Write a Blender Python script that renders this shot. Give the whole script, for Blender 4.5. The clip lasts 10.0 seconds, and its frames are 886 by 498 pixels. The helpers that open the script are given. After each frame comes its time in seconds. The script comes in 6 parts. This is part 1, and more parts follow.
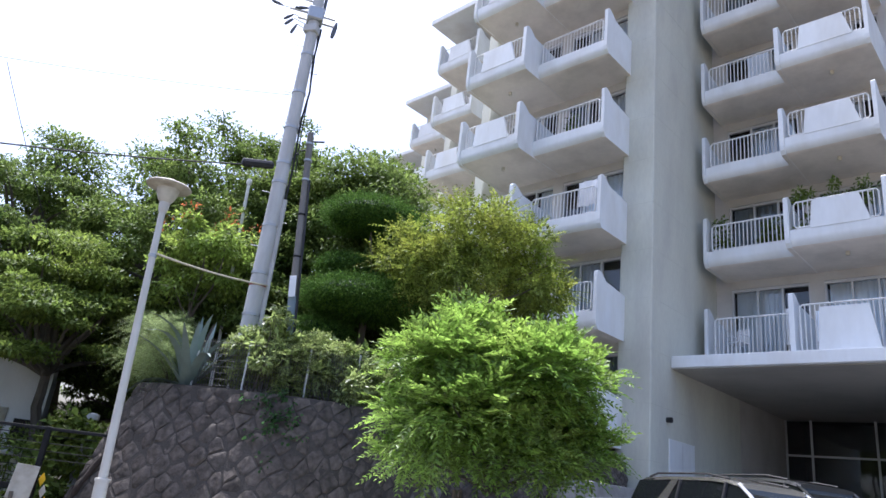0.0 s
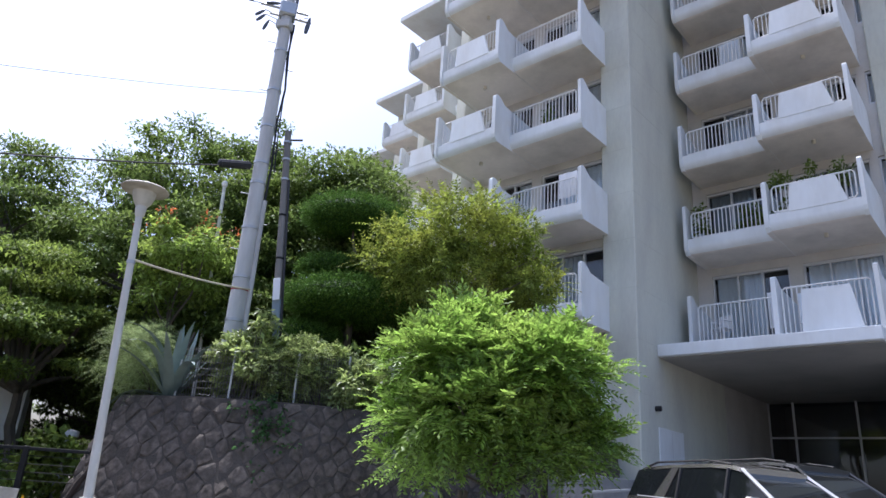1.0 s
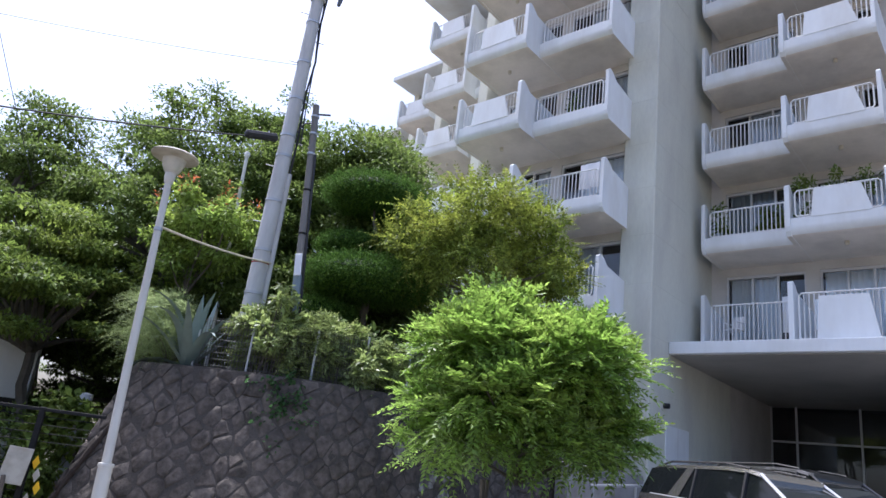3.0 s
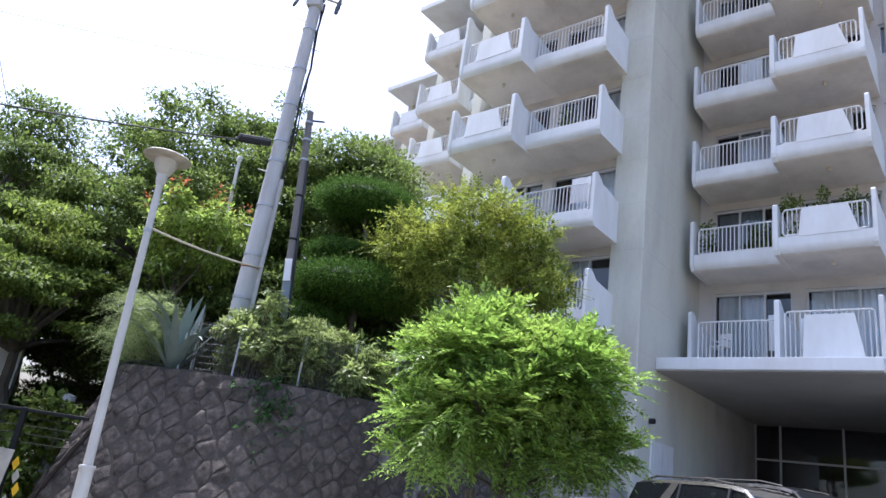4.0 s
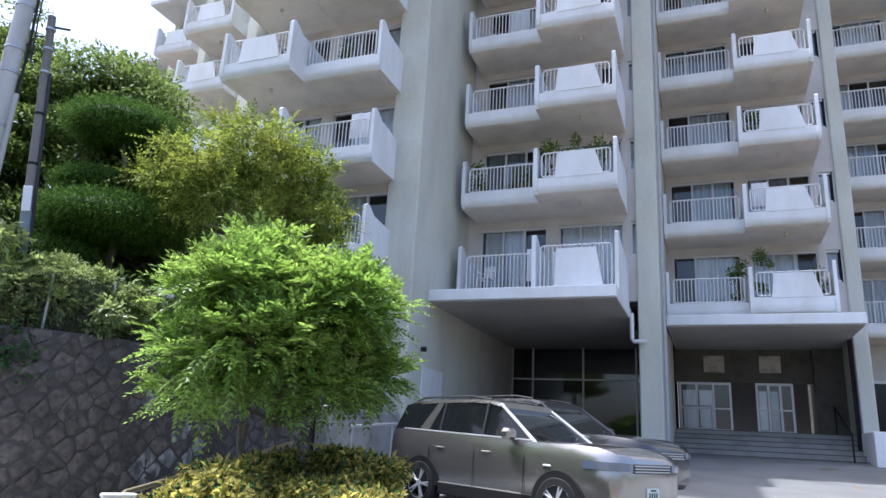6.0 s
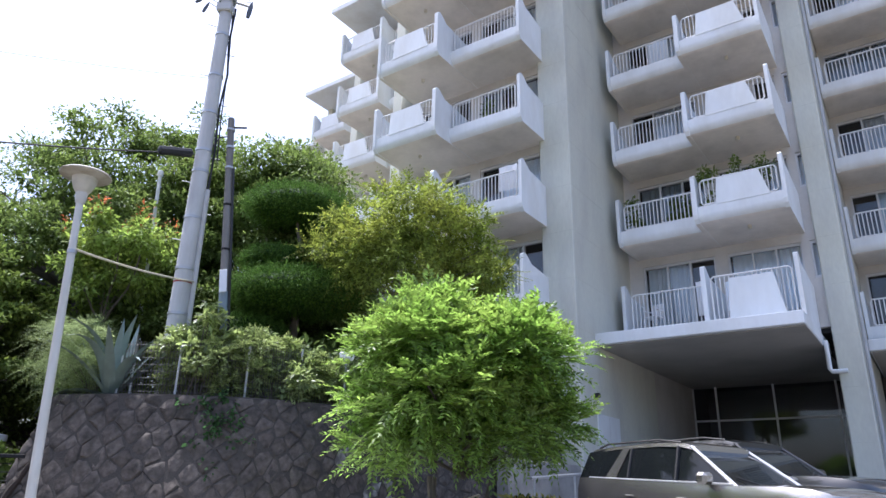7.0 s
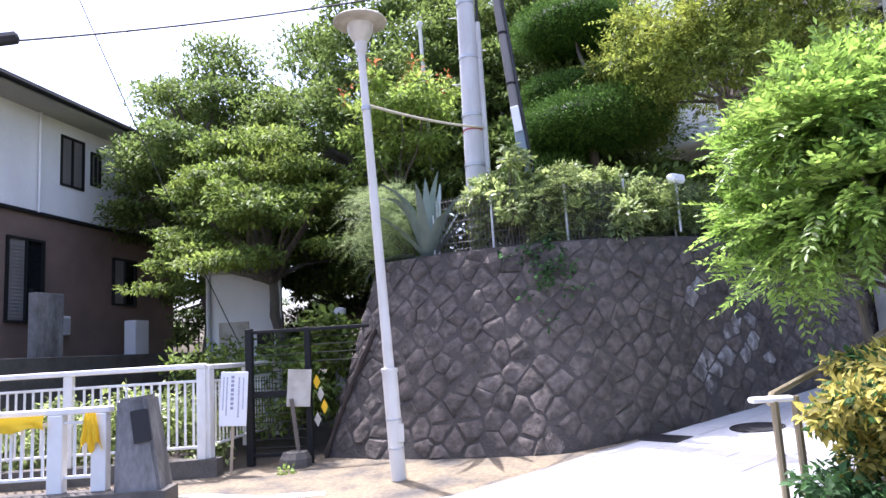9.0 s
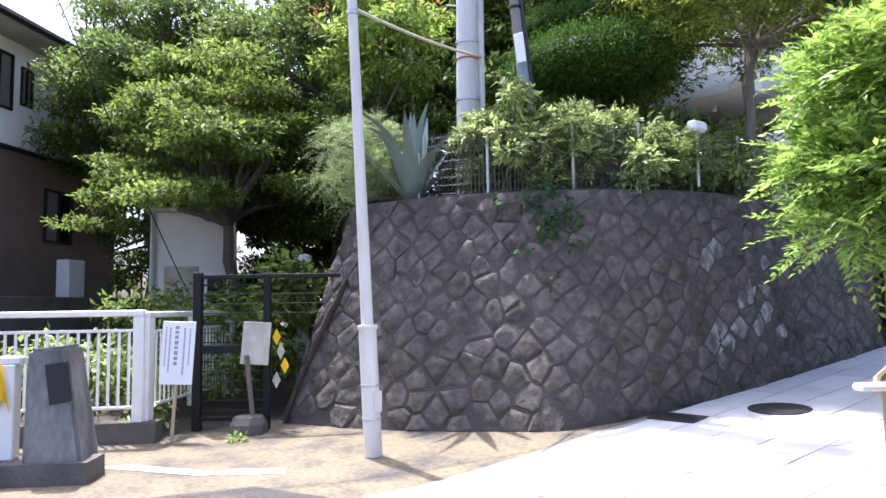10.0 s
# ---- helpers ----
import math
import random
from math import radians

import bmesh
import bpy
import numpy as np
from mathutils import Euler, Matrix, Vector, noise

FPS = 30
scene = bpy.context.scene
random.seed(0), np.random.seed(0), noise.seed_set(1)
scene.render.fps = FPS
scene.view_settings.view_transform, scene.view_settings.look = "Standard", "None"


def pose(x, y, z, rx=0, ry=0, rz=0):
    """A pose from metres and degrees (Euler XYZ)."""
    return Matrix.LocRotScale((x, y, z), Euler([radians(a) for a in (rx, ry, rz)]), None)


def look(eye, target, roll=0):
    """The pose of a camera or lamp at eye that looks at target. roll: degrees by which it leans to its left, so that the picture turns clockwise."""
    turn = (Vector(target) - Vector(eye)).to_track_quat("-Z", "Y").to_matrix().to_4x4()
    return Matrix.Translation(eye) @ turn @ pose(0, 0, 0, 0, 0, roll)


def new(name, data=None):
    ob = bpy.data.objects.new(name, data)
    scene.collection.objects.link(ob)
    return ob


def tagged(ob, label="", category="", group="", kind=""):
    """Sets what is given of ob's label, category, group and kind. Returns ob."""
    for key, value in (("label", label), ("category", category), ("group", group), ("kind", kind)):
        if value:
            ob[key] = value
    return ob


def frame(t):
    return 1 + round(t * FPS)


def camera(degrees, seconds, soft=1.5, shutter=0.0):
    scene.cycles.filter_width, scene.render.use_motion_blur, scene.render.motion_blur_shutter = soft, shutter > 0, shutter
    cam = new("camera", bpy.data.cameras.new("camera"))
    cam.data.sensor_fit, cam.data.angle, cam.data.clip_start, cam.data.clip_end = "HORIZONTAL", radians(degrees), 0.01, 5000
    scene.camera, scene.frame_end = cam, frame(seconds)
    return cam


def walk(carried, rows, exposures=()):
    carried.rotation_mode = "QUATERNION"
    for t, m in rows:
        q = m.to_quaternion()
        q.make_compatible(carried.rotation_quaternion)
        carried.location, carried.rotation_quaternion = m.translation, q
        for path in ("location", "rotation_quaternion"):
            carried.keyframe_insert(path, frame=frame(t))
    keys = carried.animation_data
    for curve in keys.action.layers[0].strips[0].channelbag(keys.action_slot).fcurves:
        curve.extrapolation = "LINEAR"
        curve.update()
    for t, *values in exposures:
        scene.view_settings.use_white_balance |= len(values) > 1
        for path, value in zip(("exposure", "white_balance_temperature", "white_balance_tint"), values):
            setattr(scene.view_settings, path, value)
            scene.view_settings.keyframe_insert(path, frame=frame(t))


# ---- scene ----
cam = camera(65.8, 10.0)
ROWS = [  # seconds, place, turn in degrees
    (0.0, -0.003, 0.035, 1.603, 109.59, -6.56, 42.56),
    (0.5, -0.282, -0.085, 1.602, 110.65, -7.03, 45.18),
    (1.0, -0.391, 0.041, 1.597, 109.69, -3.72, 41.03),
    (1.5, -0.529, 0.132, 1.654, 108.03, -3.72, 42.12),
    (2.0, -0.708, -0.032, 1.646, 108.71, -9.13, 45.59),
    (2.5, -0.824, -0.130, 1.671, 108.62, -7.94, 46.79),
    (3.0, -0.778, -0.155, 1.644, 108.27, -7.03, 39.98),
    (3.2, -0.765, -0.141, 1.638, 107.80, -6.90, 39.46),
    (4.3, -0.789, -0.170, 1.603, 110.80, -8.81, 38.48),
    (4.5, -0.779, -0.164, 1.613, 111.91, -8.54, 38.49),
    (5.0, -0.757, -0.148, 1.614, 113.32, -7.68, 35.15),
    (5.5, -0.667, -0.089, 1.550, 107.29, -5.19, 24.53),
    (5.7, -0.716, -0.078, 1.557, 105.27, -3.45, 20.31),
    (6.8, -0.813, -0.198, 1.452, 110.40, -0.73, 30.12),
    (7.0, -0.858, -0.213, 1.455, 109.75, -1.25, 35.04),
    (7.5, -1.186, -0.088, 1.397, 104.09, 0.97, 48.82),
    (8.0, -1.614, 0.027, 1.439, 100.53, -0.22, 59.00),
    (8.5, -2.144, 0.059, 1.472, 101.09, 1.59, 54.47),
    (9.0, -2.746, 0.260, 1.453, 98.26, 3.45, 57.28),
    (9.5, -3.381, 0.452, 1.442, 96.32, -1.76, 56.49),
    (10.0, -4.026, 0.640, 1.435, 94.79, 0.90, 53.20),
]
EXPOSURES = [(0.0, 1.14, 5600, 16), (0.5, 0.85, 5600, 16), (1.0, 0.89, 5600, 16), (1.6, 1.12, 5600, 16), (2.5, 1.07, 5600, 17), (3.0, 1.0, 5600, 17), (4.5, 1.3, 5600, 16), (5.0, 1.07, 5550, 15),
             (5.5, 1.04, 5500, 14), (5.7, 1.12, 5520, 14), (7.0, 1.22, 5600, 16), (7.5, 1.3, 5600, 20), (8.5, 1.9, 5600, 26), (10.0, 1.84, 5650, 20)]
walk(cam, [(t, pose(x, y, z, rx, ry, rz)) for t, x, y, z, rx, ry, rz in ROWS], EXPOSURES)

# ---- world, sun, exposure ----
SUN_DIR = Vector((-0.36, -0.02, 0.93)).normalized()  # towards the sun
world = bpy.data.worlds.new("world")
scene.world = world
world.use_nodes = True
wn = world.node_tree
sky = wn.nodes.new("ShaderNodeTexSky")
sky.sky_type = "NISHITA"
sky.sun_disc = False
sky.sun_elevation = math.asin(SUN_DIR.z)
sky.sun_rotation = math.atan2(SUN_DIR.x, SUN_DIR.y)
sky.air_density, sky.dust_density, sky.ozone_density = 1.0, 5.5, 1.0
wn.links.new(sky.outputs["Color"], wn.nodes["Background"].inputs["Color"])
wn.nodes["Background"].inputs["Strength"].default_value = 0.15
sun_data = bpy.data.lights.new("sun", "SUN")
sun_data.energy, sun_data.angle, sun_data.color = 3.0, radians(0.6), (1.0, 0.95, 0.87)
sun = new("sun", sun_data)
sun.matrix_world = look(SUN_DIR * 60, (0, 0, 0))


# ---- materials ----
def material(name, color, rough=0.6, metal=0.0, spread=0.0, grain=0.0, grain_size=30.0, stain=0.0, stain_size=1.5,
             stain_color=None, bump=0.0, island=0.0, obj=0.0, translucent=0.0, spec=0.5, coat=0.0, stretch=(1, 1, 1)):
    """A node material: base colour with grain and stains at two scales, relief, and variation by piece."""
    m = bpy.data.materials.new(name)
    m.use_nodes = True
    nt = m.node_tree
    N, L = nt.nodes, nt.links
    p = N["Principled BSDF"]
    p.inputs["Roughness"].default_value = rough
    p.inputs["Metallic"].default_value = metal
    p.inputs["Specular IOR Level"].default_value = spec
    p.inputs["Coat Weight"].default_value = coat
    tc = N.new("ShaderNodeTexCoord")
    mp = N.new("ShaderNodeMapping")
    mp.inputs["Scale"].default_value = stretch
    geo = N.new("ShaderNodeNewGeometry")
    L.new(geo.outputs["Position"], mp.inputs["Vector"])
    rgb = N.new("ShaderNodeRGB")
    rgb.outputs[0].default_value = (*color, 1)
    out = rgb.outputs[0]

    def scale_by(src, fac_socket, lo, hi):
        rng = N.new("ShaderNodeMapRange")
        rng.inputs["To Min"].default_value, rng.inputs["To Max"].default_value = lo, hi
        L.new(fac_socket, rng.inputs["Value"])
        mul = N.new("ShaderNodeVectorMath")
        mul.operation = "SCALE"
        L.new(src, mul.inputs[0])
        L.new(rng.outputs[0], mul.inputs["Scale"])
        return mul.outputs[0]

    if stain:
        n = N.new("ShaderNodeTexNoise")
        n.inputs["Scale"].default_value, n.inputs["Detail"].default_value = stain_size, 6
        L.new(mp.outputs[0], n.inputs["Vector"])
        ramp = N.new("ShaderNodeMapRange")
        ramp.inputs["From Min"].default_value, ramp.inputs["From Max"].default_value = 0.42, 0.68
        ramp.inputs["To Max"].default_value = stain
        L.new(n.outputs["Fac"], ramp.inputs["Value"])
        mix = N.new("ShaderNodeMix")
        mix.data_type = "RGBA"
        sc = stain_color or tuple(c * 0.45 for c in color)
        mix.inputs[7].default_value = (*sc, 1)
        L.new(ramp.outputs[0], mix.inputs[0])
        L.new(out, mix.inputs[6])
        out = mix.outputs[2]
    if grain:
        n = N.new("ShaderNodeTexNoise")
        n.inputs["Scale"].default_value, n.inputs["Detail"].default_value = grain_size, 5
        L.new(mp.outputs[0], n.inputs["Vector"])
        out = scale_by(out, n.outputs["Fac"], 1 - grain, 1 + grain)
    if island:
        out = scale_by(out, geo.outputs["Random Per Island"], 1 - island, 1 + island)
    if obj:
        oi = N.new("ShaderNodeObjectInfo")
        out = scale_by(out, oi.outputs["Random"], 1 - obj, 1 + obj)
    L.new(out, p.inputs["Base Color"])
    if bump:
        n = N.new("ShaderNodeTexNoise")
        n.inputs["Scale"].default_value, n.inputs["Detail"].default_value = grain_size * 1.3, 6
        L.new(mp.outputs[0], n.inputs["Vector"])
        b = N.new("ShaderNodeBump")
        b.inputs["Strength"].default_value, b.inputs["Distance"].default_value = bump, 0.02
        L.new(n.outputs["Fac"], b.inputs["Height"])
        L.new(b.outputs[0], p.inputs["Normal"])
    if translucent:
        t = N.new("ShaderNodeBsdfTranslucent")
        L.new(scale_by(out, geo.outputs["Random Per Island"], 1.2, 1.6), t.inputs["Color"])
        mx = N.new("ShaderNodeMixShader")
        mx.inputs[0].default_value = translucent
        L.new(p.outputs[0], mx.inputs[1])
        L.new(t.outputs[0], mx.inputs[2])
        L.new(mx.outputs[0], N["Material Output"].inputs["Surface"])
    return m


def glass_material(name, tint, rough=0.02):
    m = bpy.data.materials.new(name)
    m.use_nodes = True
    p = m.node_tree.nodes["Principled BSDF"]
    p.inputs["Base Color"].default_value = (*tint, 1)
    p.inputs["Roughness"].default_value = rough
    p.inputs["Transmission Weight"].default_value = 1.0
    p.inputs["IOR"].default_value = 1.45
    return m


M = {}
M["white"] = material("white_paint", (0.78, 0.805, 0.81), 0.55, grain=0.06, grain_size=9, stain=0.34, stain_size=1.3, stain_color=(0.54, 0.52, 0.46), bump=0.15, stretch=(1, 1, 0.35))
# soffit paint, darkened to carry the shade under canopies and eaves
M["soffit"] = material("shaded_soffit", (0.40, 0.385, 0.35), 0.7, grain=0.06, grain_size=6, stain=0.3, stain_size=0.8, bump=0.1)
# beige below the white balconies, with shade and warm bounce in the colour
M["underside"] = material("shaded_underside", (0.74, 0.69, 0.615), 0.75, grain=0.08, grain_size=7, stain=0.4, stain_size=1.1, stain_color=(0.42, 0.385, 0.33), bump=0.15)
M["pier"] = material("pier_paint", (0.61, 0.615, 0.525), 0.75, grain=0.10, grain_size=16, stain=0.4, stain_size=1.1, stain_color=(0.42, 0.41, 0.38), bump=0.2, stretch=(1, 1, 0.3))
M["pourline"] = material("pour_line", (0.53, 0.535, 0.455), 0.8, grain=0.2, grain_size=12, stain=0.5, stain_size=4, stain_color=(0.60, 0.605, 0.515))
M["wallpaint"] = material("wall_paint", (0.60, 0.575, 0.535), 0.7, grain=0.05, grain_size=12, stain=0.3, stain_size=0.9, bump=0.15)
M["concrete"] = material("concrete", (0.31, 0.30, 0.28), 0.85, grain=0.15, grain_size=40, stain=0.5, stain_size=2.2, bump=0.35)
# mossy kerbs and bases; its dark tone also paints shade in the entrance
M["darkconcrete"] = material("mossy_shaded_concrete", (0.115, 0.105, 0.088), 0.9, grain=0.25, grain_size=25, stain=0.6, stain_size=3.0, bump=0.5)
M["pole"] = material("pole_concrete", (0.56, 0.56, 0.55), 0.8, grain=0.08, grain_size=30, stain=0.35, stain_size=3, stain_color=(0.2, 0.19, 0.18), bump=0.15, stretch=(1, 1, 0.25))
M["darkpole"] = material("weathered_pole", (0.20, 0.19, 0.175), 0.8, grain=0.2, grain_size=30, stain=0.4, stain_size=3, stretch=(1, 1, 0.2))
M["lamp"] = material("lamp_paint", (0.66, 0.64, 0.58), 0.5, grain=0.05, grain_size=20, stain=0.3, stain_size=4, stain_color=(0.42, 0.36, 0.28), stretch=(1, 1, 0.25))
M["lampglass"] = material("lamp_globe", (0.62, 0.58, 0.48), 0.3, stain=0.3, stain_size=8)
M["rail"] = material("white_rail", (0.78, 0.77, 0.72), 0.45, grain=0.04, grain_size=20, stain=0.25, stain_size=5, stain_color=(0.48, 0.42, 0.34))
M["balrail"] = material("balcony_rail", (0.78, 0.78, 0.76), 0.4, stain=0.2, stain_size=4)
M["black"] = material("black_steel", (0.014, 0.014, 0.014), 0.7, grain=0.2, grain_size=40, spec=0.25)
M["alu"] = material("window_alloy", (0.62, 0.62, 0.62), 0.4, metal=0.25, grain=0.05)
M["curtain"] = material("curtain_cloth", (0.84, 0.89, 0.93), 0.9, grain=0.08, grain_size=6, obj=0.25, translucent=0.2)
M["drape"] = material("drape_cloth", (0.30, 0.36, 0.40), 0.9, grain=0.1, grain_size=6, obj=0.45)
# near-black colour stands in for the missing light inside rooms
M["dark"] = material("unlit_room_black", (0.05, 0.05, 0.052), 0.9, grain=0.2, grain_size=3)
M["glass"] = glass_material("window_glass", (0.93, 0.96, 0.98))
M["stone"] = material("wall_stone", (0.112, 0.096, 0.082), 0.95, grain=0.9, grain_size=11, stain=0.8, stain_size=3.4, stain_color=(0.060, 0.053, 0.045), bump=1.0, obj=0.2, spec=0.2)
# dark stone with large pale patches
M["patched_stone"] = material("pale_patched_stone", (0.105, 0.094, 0.084), 0.9, grain=0.7, grain_size=13, stain=0.95, stain_size=8.0, stain_color=(0.36, 0.35, 0.33), bump=1.0, obj=0.25, stretch=(1, 1, 0.6))
M["mortar"] = material("wall_mortar", (0.066, 0.058, 0.050), 0.95, grain=0.4, grain_size=30, stain=0.4, bump=0.5)
M["asphalt"] = material("asphalt", (0.052, 0.048, 0.042), 0.9, grain=0.95, grain_size=48, stain=0.5, stain_size=1.3, stain_color=(0.125, 0.105, 0.078), bump=0.4)
M["pale"] = material("pale_concrete_ground", (0.185, 0.148, 0.088), 0.9, grain=0.75, grain_size=19, stain=1.0, stain_size=1.9, stain_color=(0.075, 0.068, 0.055), bump=0.3)
M["paver"] = material("paver", (0.50, 0.51, 0.52), 0.8, grain=0.12, grain_size=90, stain=0.25, stain_size=1.6, bump=0.2, obj=0.07)
M["carpark"] = material("car_park_concrete", (0.18, 0.18, 0.172), 0.85, grain=0.15, grain_size=60, stain=0.4, stain_size=0.9, bump=0.2)
M["joint"] = material("paver_joint", (0.22, 0.22, 0.21), 0.95, grain=0.2, grain_size=60)
M["soil"] = material("soil", (0.075, 0.062, 0.045), 0.95, grain=0.4, grain_size=25, stain=0.5, stain_size=2, bump=0.8)
M["far"] = material("far_ground", (0.10, 0.11, 0.07), 0.95, grain=0.3, grain_size=2, stain=0.5, stain_size=0.2)
M["bark"] = material("bark", (0.135, 0.115, 0.092), 0.9, grain=0.35, grain_size=22, stain=0.4, stain_size=5, bump=0.8, stretch=(1, 1, 0.3))
M["iron"] = material("cast_iron", (0.035, 0.035, 0.036), 0.7, metal=0.4, grain=0.3, grain_size=60, bump=0.4)
M["plaster"] = material("house_plaster", (0.80, 0.80, 0.78), 0.8, grain=0.05, grain_size=20, stain=0.25, stain_size=0.8, bump=0.25, stretch=(1, 1, 0.4))
M["brick"] = material("house_brick", (0.165, 0.115, 0.09), 0.8, grain=0.2, grain_size=30, stain=0.4, stain_size=1.2, bump=0.3, obj=0.2)
M["slate"] = material("roof_slate", (0.055, 0.056, 0.062), 0.6, grain=0.2, grain_size=12)
M["grey"] = material("grey_plastic", (0.42, 0.43, 0.43), 0.5, stain=0.2, stain_size=5)
M["yellow"] = material("yellow_cloth", (0.85, 0.56, 0.015), 0.7, grain=0.08, grain_size=12, translucent=0.15)
M["board"] = material("sign_board", (0.80, 0.80, 0.80), 0.5, stain=0.12, stain_size=3)
M["oldboard"] = material("weathered_board", (0.52, 0.49, 0.41), 0.7, stain=0.7, stain_size=4, stain_color=(0.24, 0.19, 0.13))
M["ink"] = material("sign_ink", (0.30, 0.29, 0.36), 0.7)
M["oldpost"] = material("weathered_post_stone", (0.21, 0.205, 0.195), 0.9, grain=0.5, grain_size=24, stain=0.95, stain_size=3.5, stain_color=(0.07, 0.068, 0.065), bump=0.5, stretch=(1, 1, 0.4))
M["wood"] = material("stake_wood", (0.42, 0.33, 0.22), 0.8, grain=0.2, grain_size=30, stretch=(1, 1, 0.1))
M["oldwood"] = material("old_stake_wood", (0.15, 0.125, 0.10), 0.85, grain=0.25, grain_size=30, stretch=(1, 1, 0.1))
M["rust"] = material("rusty_metal", (0.042, 0.030, 0.023), 0.85, grain=0.4, grain_size=20, stain=0.5, stain_size=6, bump=0.5)
M["cable"] = material("cable_rubber", (0.02, 0.02, 0.022), 0.6)
M["guy"] = material("guy_sleeve", (0.55, 0.50, 0.36), 0.6)
M["steel"] = material("galvanised", (0.48, 0.49, 0.50), 0.45, metal=0.7, grain=0.1, grain_size=20)
M["porcelain"] = material("insulator", (0.10, 0.11, 0.13), 0.25)
M["fence"] = material("fence_wire", (0.14, 0.13, 0.115), 0.6, grain=0.2, grain_size=20, stain=0.4, stain_size=3)
M["tag"] = material("pole_label", (0.75, 0.76, 0.78), 0.5)
M["blue"] = material("blue_sleeve", (0.20, 0.25, 0.28), 0.6)
M["redpaint"] = material("red_tape", (0.30, 0.04, 0.035), 0.6)
M["gold"] = material("bronze_handrail", (0.30, 0.25, 0.16), 0.45, metal=0.6, grain=0.1)
M["carpaint"] = material("grey_car_paint", (0.40, 0.385, 0.355), 0.24, metal=0.85, coat=1.0, grain=0.03, grain_size=400)
M["carpaint2"] = material("dark_car_paint", (0.025, 0.026, 0.028), 0.3, metal=0.4, coat=1.0)
M["carglass"] = material("car_glass", (0.010, 0.012, 0.013), 0.04, spec=0.35)
M["trim"] = material("car_trim", (0.016, 0.016, 0.017), 0.5)
M["tyre"] = material("tyre_rubber", (0.018, 0.018, 0.018), 0.85, grain=0.2)
M["rim"] = material("alloy_rim", (0.62, 0.62, 0.62), 0.35, metal=0.35)
M["headlamp"] = material("headlamp_lens", (0.16, 0.20, 0.27), 0.06, metal=0.3, coat=1.0)
M["plate"] = material("number_plate", (0.80, 0.80, 0.78), 0.5)
M["plateink"] = material("plate_ink", (0.03, 0.12, 0.06), 0.5)
M["agave"] = material("agave_leaf", (0.17, 0.225, 0.205), 0.5, grain=0.15, grain_size=9, stain=0.3, stain_size=4, island=0.15)


def leaf_material(name, color, island=0.5, translucent=0.45, rough=0.6, tip=None, spec=0.22):
    return material(name, color, rough, spec=spec, island=island, translucent=translucent, stain=0.5 if tip else 0.35, stain_size=1.1, stain_color=tip or tuple(c * 0.6 for c in color))


M["leaf_ash"] = leaf_material("bright_ash_leaf", (0.175, 0.28, 0.048), translucent=0.48, rough=0.4, spec=0.5, tip=(0.29, 0.38, 0.08))
M["leaf_maple"] = leaf_material("yellow_green_leaf", (0.155, 0.205, 0.035), translucent=0.42, tip=(0.28, 0.27, 0.045))
M["leaf_dark"] = leaf_material("dark_tree_leaf", (0.115, 0.165, 0.042), rough=0.55, spec=0.16, translucent=0.36, tip=(0.20, 0.255, 0.06))
M["leaf_cherry"] = leaf_material("cherry_leaf", (0.13, 0.185, 0.04), rough=0.55, spec=0.16, translucent=0.36, tip=(0.25, 0.30, 0.06))
M["leaf_pine"] = leaf_material("podocarp_leaf", (0.085, 0.16, 0.03), translucent=0.2, spec=0.06, tip=(0.12, 0.21, 0.035))
M["leaf_shrub"] = leaf_material("shrub_leaf", (0.23, 0.285, 0.09), rough=0.35, spec=0.55, tip=(0.30, 0.35, 0.15))
M["leaf_red"] = leaf_material("red_tip_leaf", (0.42, 0.13, 0.05), island=0.5)
M["leaf_rt"] = leaf_material("fresh_leaf", (0.20, 0.28, 0.055), tip=(0.27, 0.31, 0.06))
M["leaf_feather"] = leaf_material("feathery_leaf", (0.19, 0.25, 0.10), tip=(0.28, 0.32, 0.15))
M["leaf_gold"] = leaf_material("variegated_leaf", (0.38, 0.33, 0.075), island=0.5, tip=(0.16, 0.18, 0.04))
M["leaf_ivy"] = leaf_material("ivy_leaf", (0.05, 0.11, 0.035))


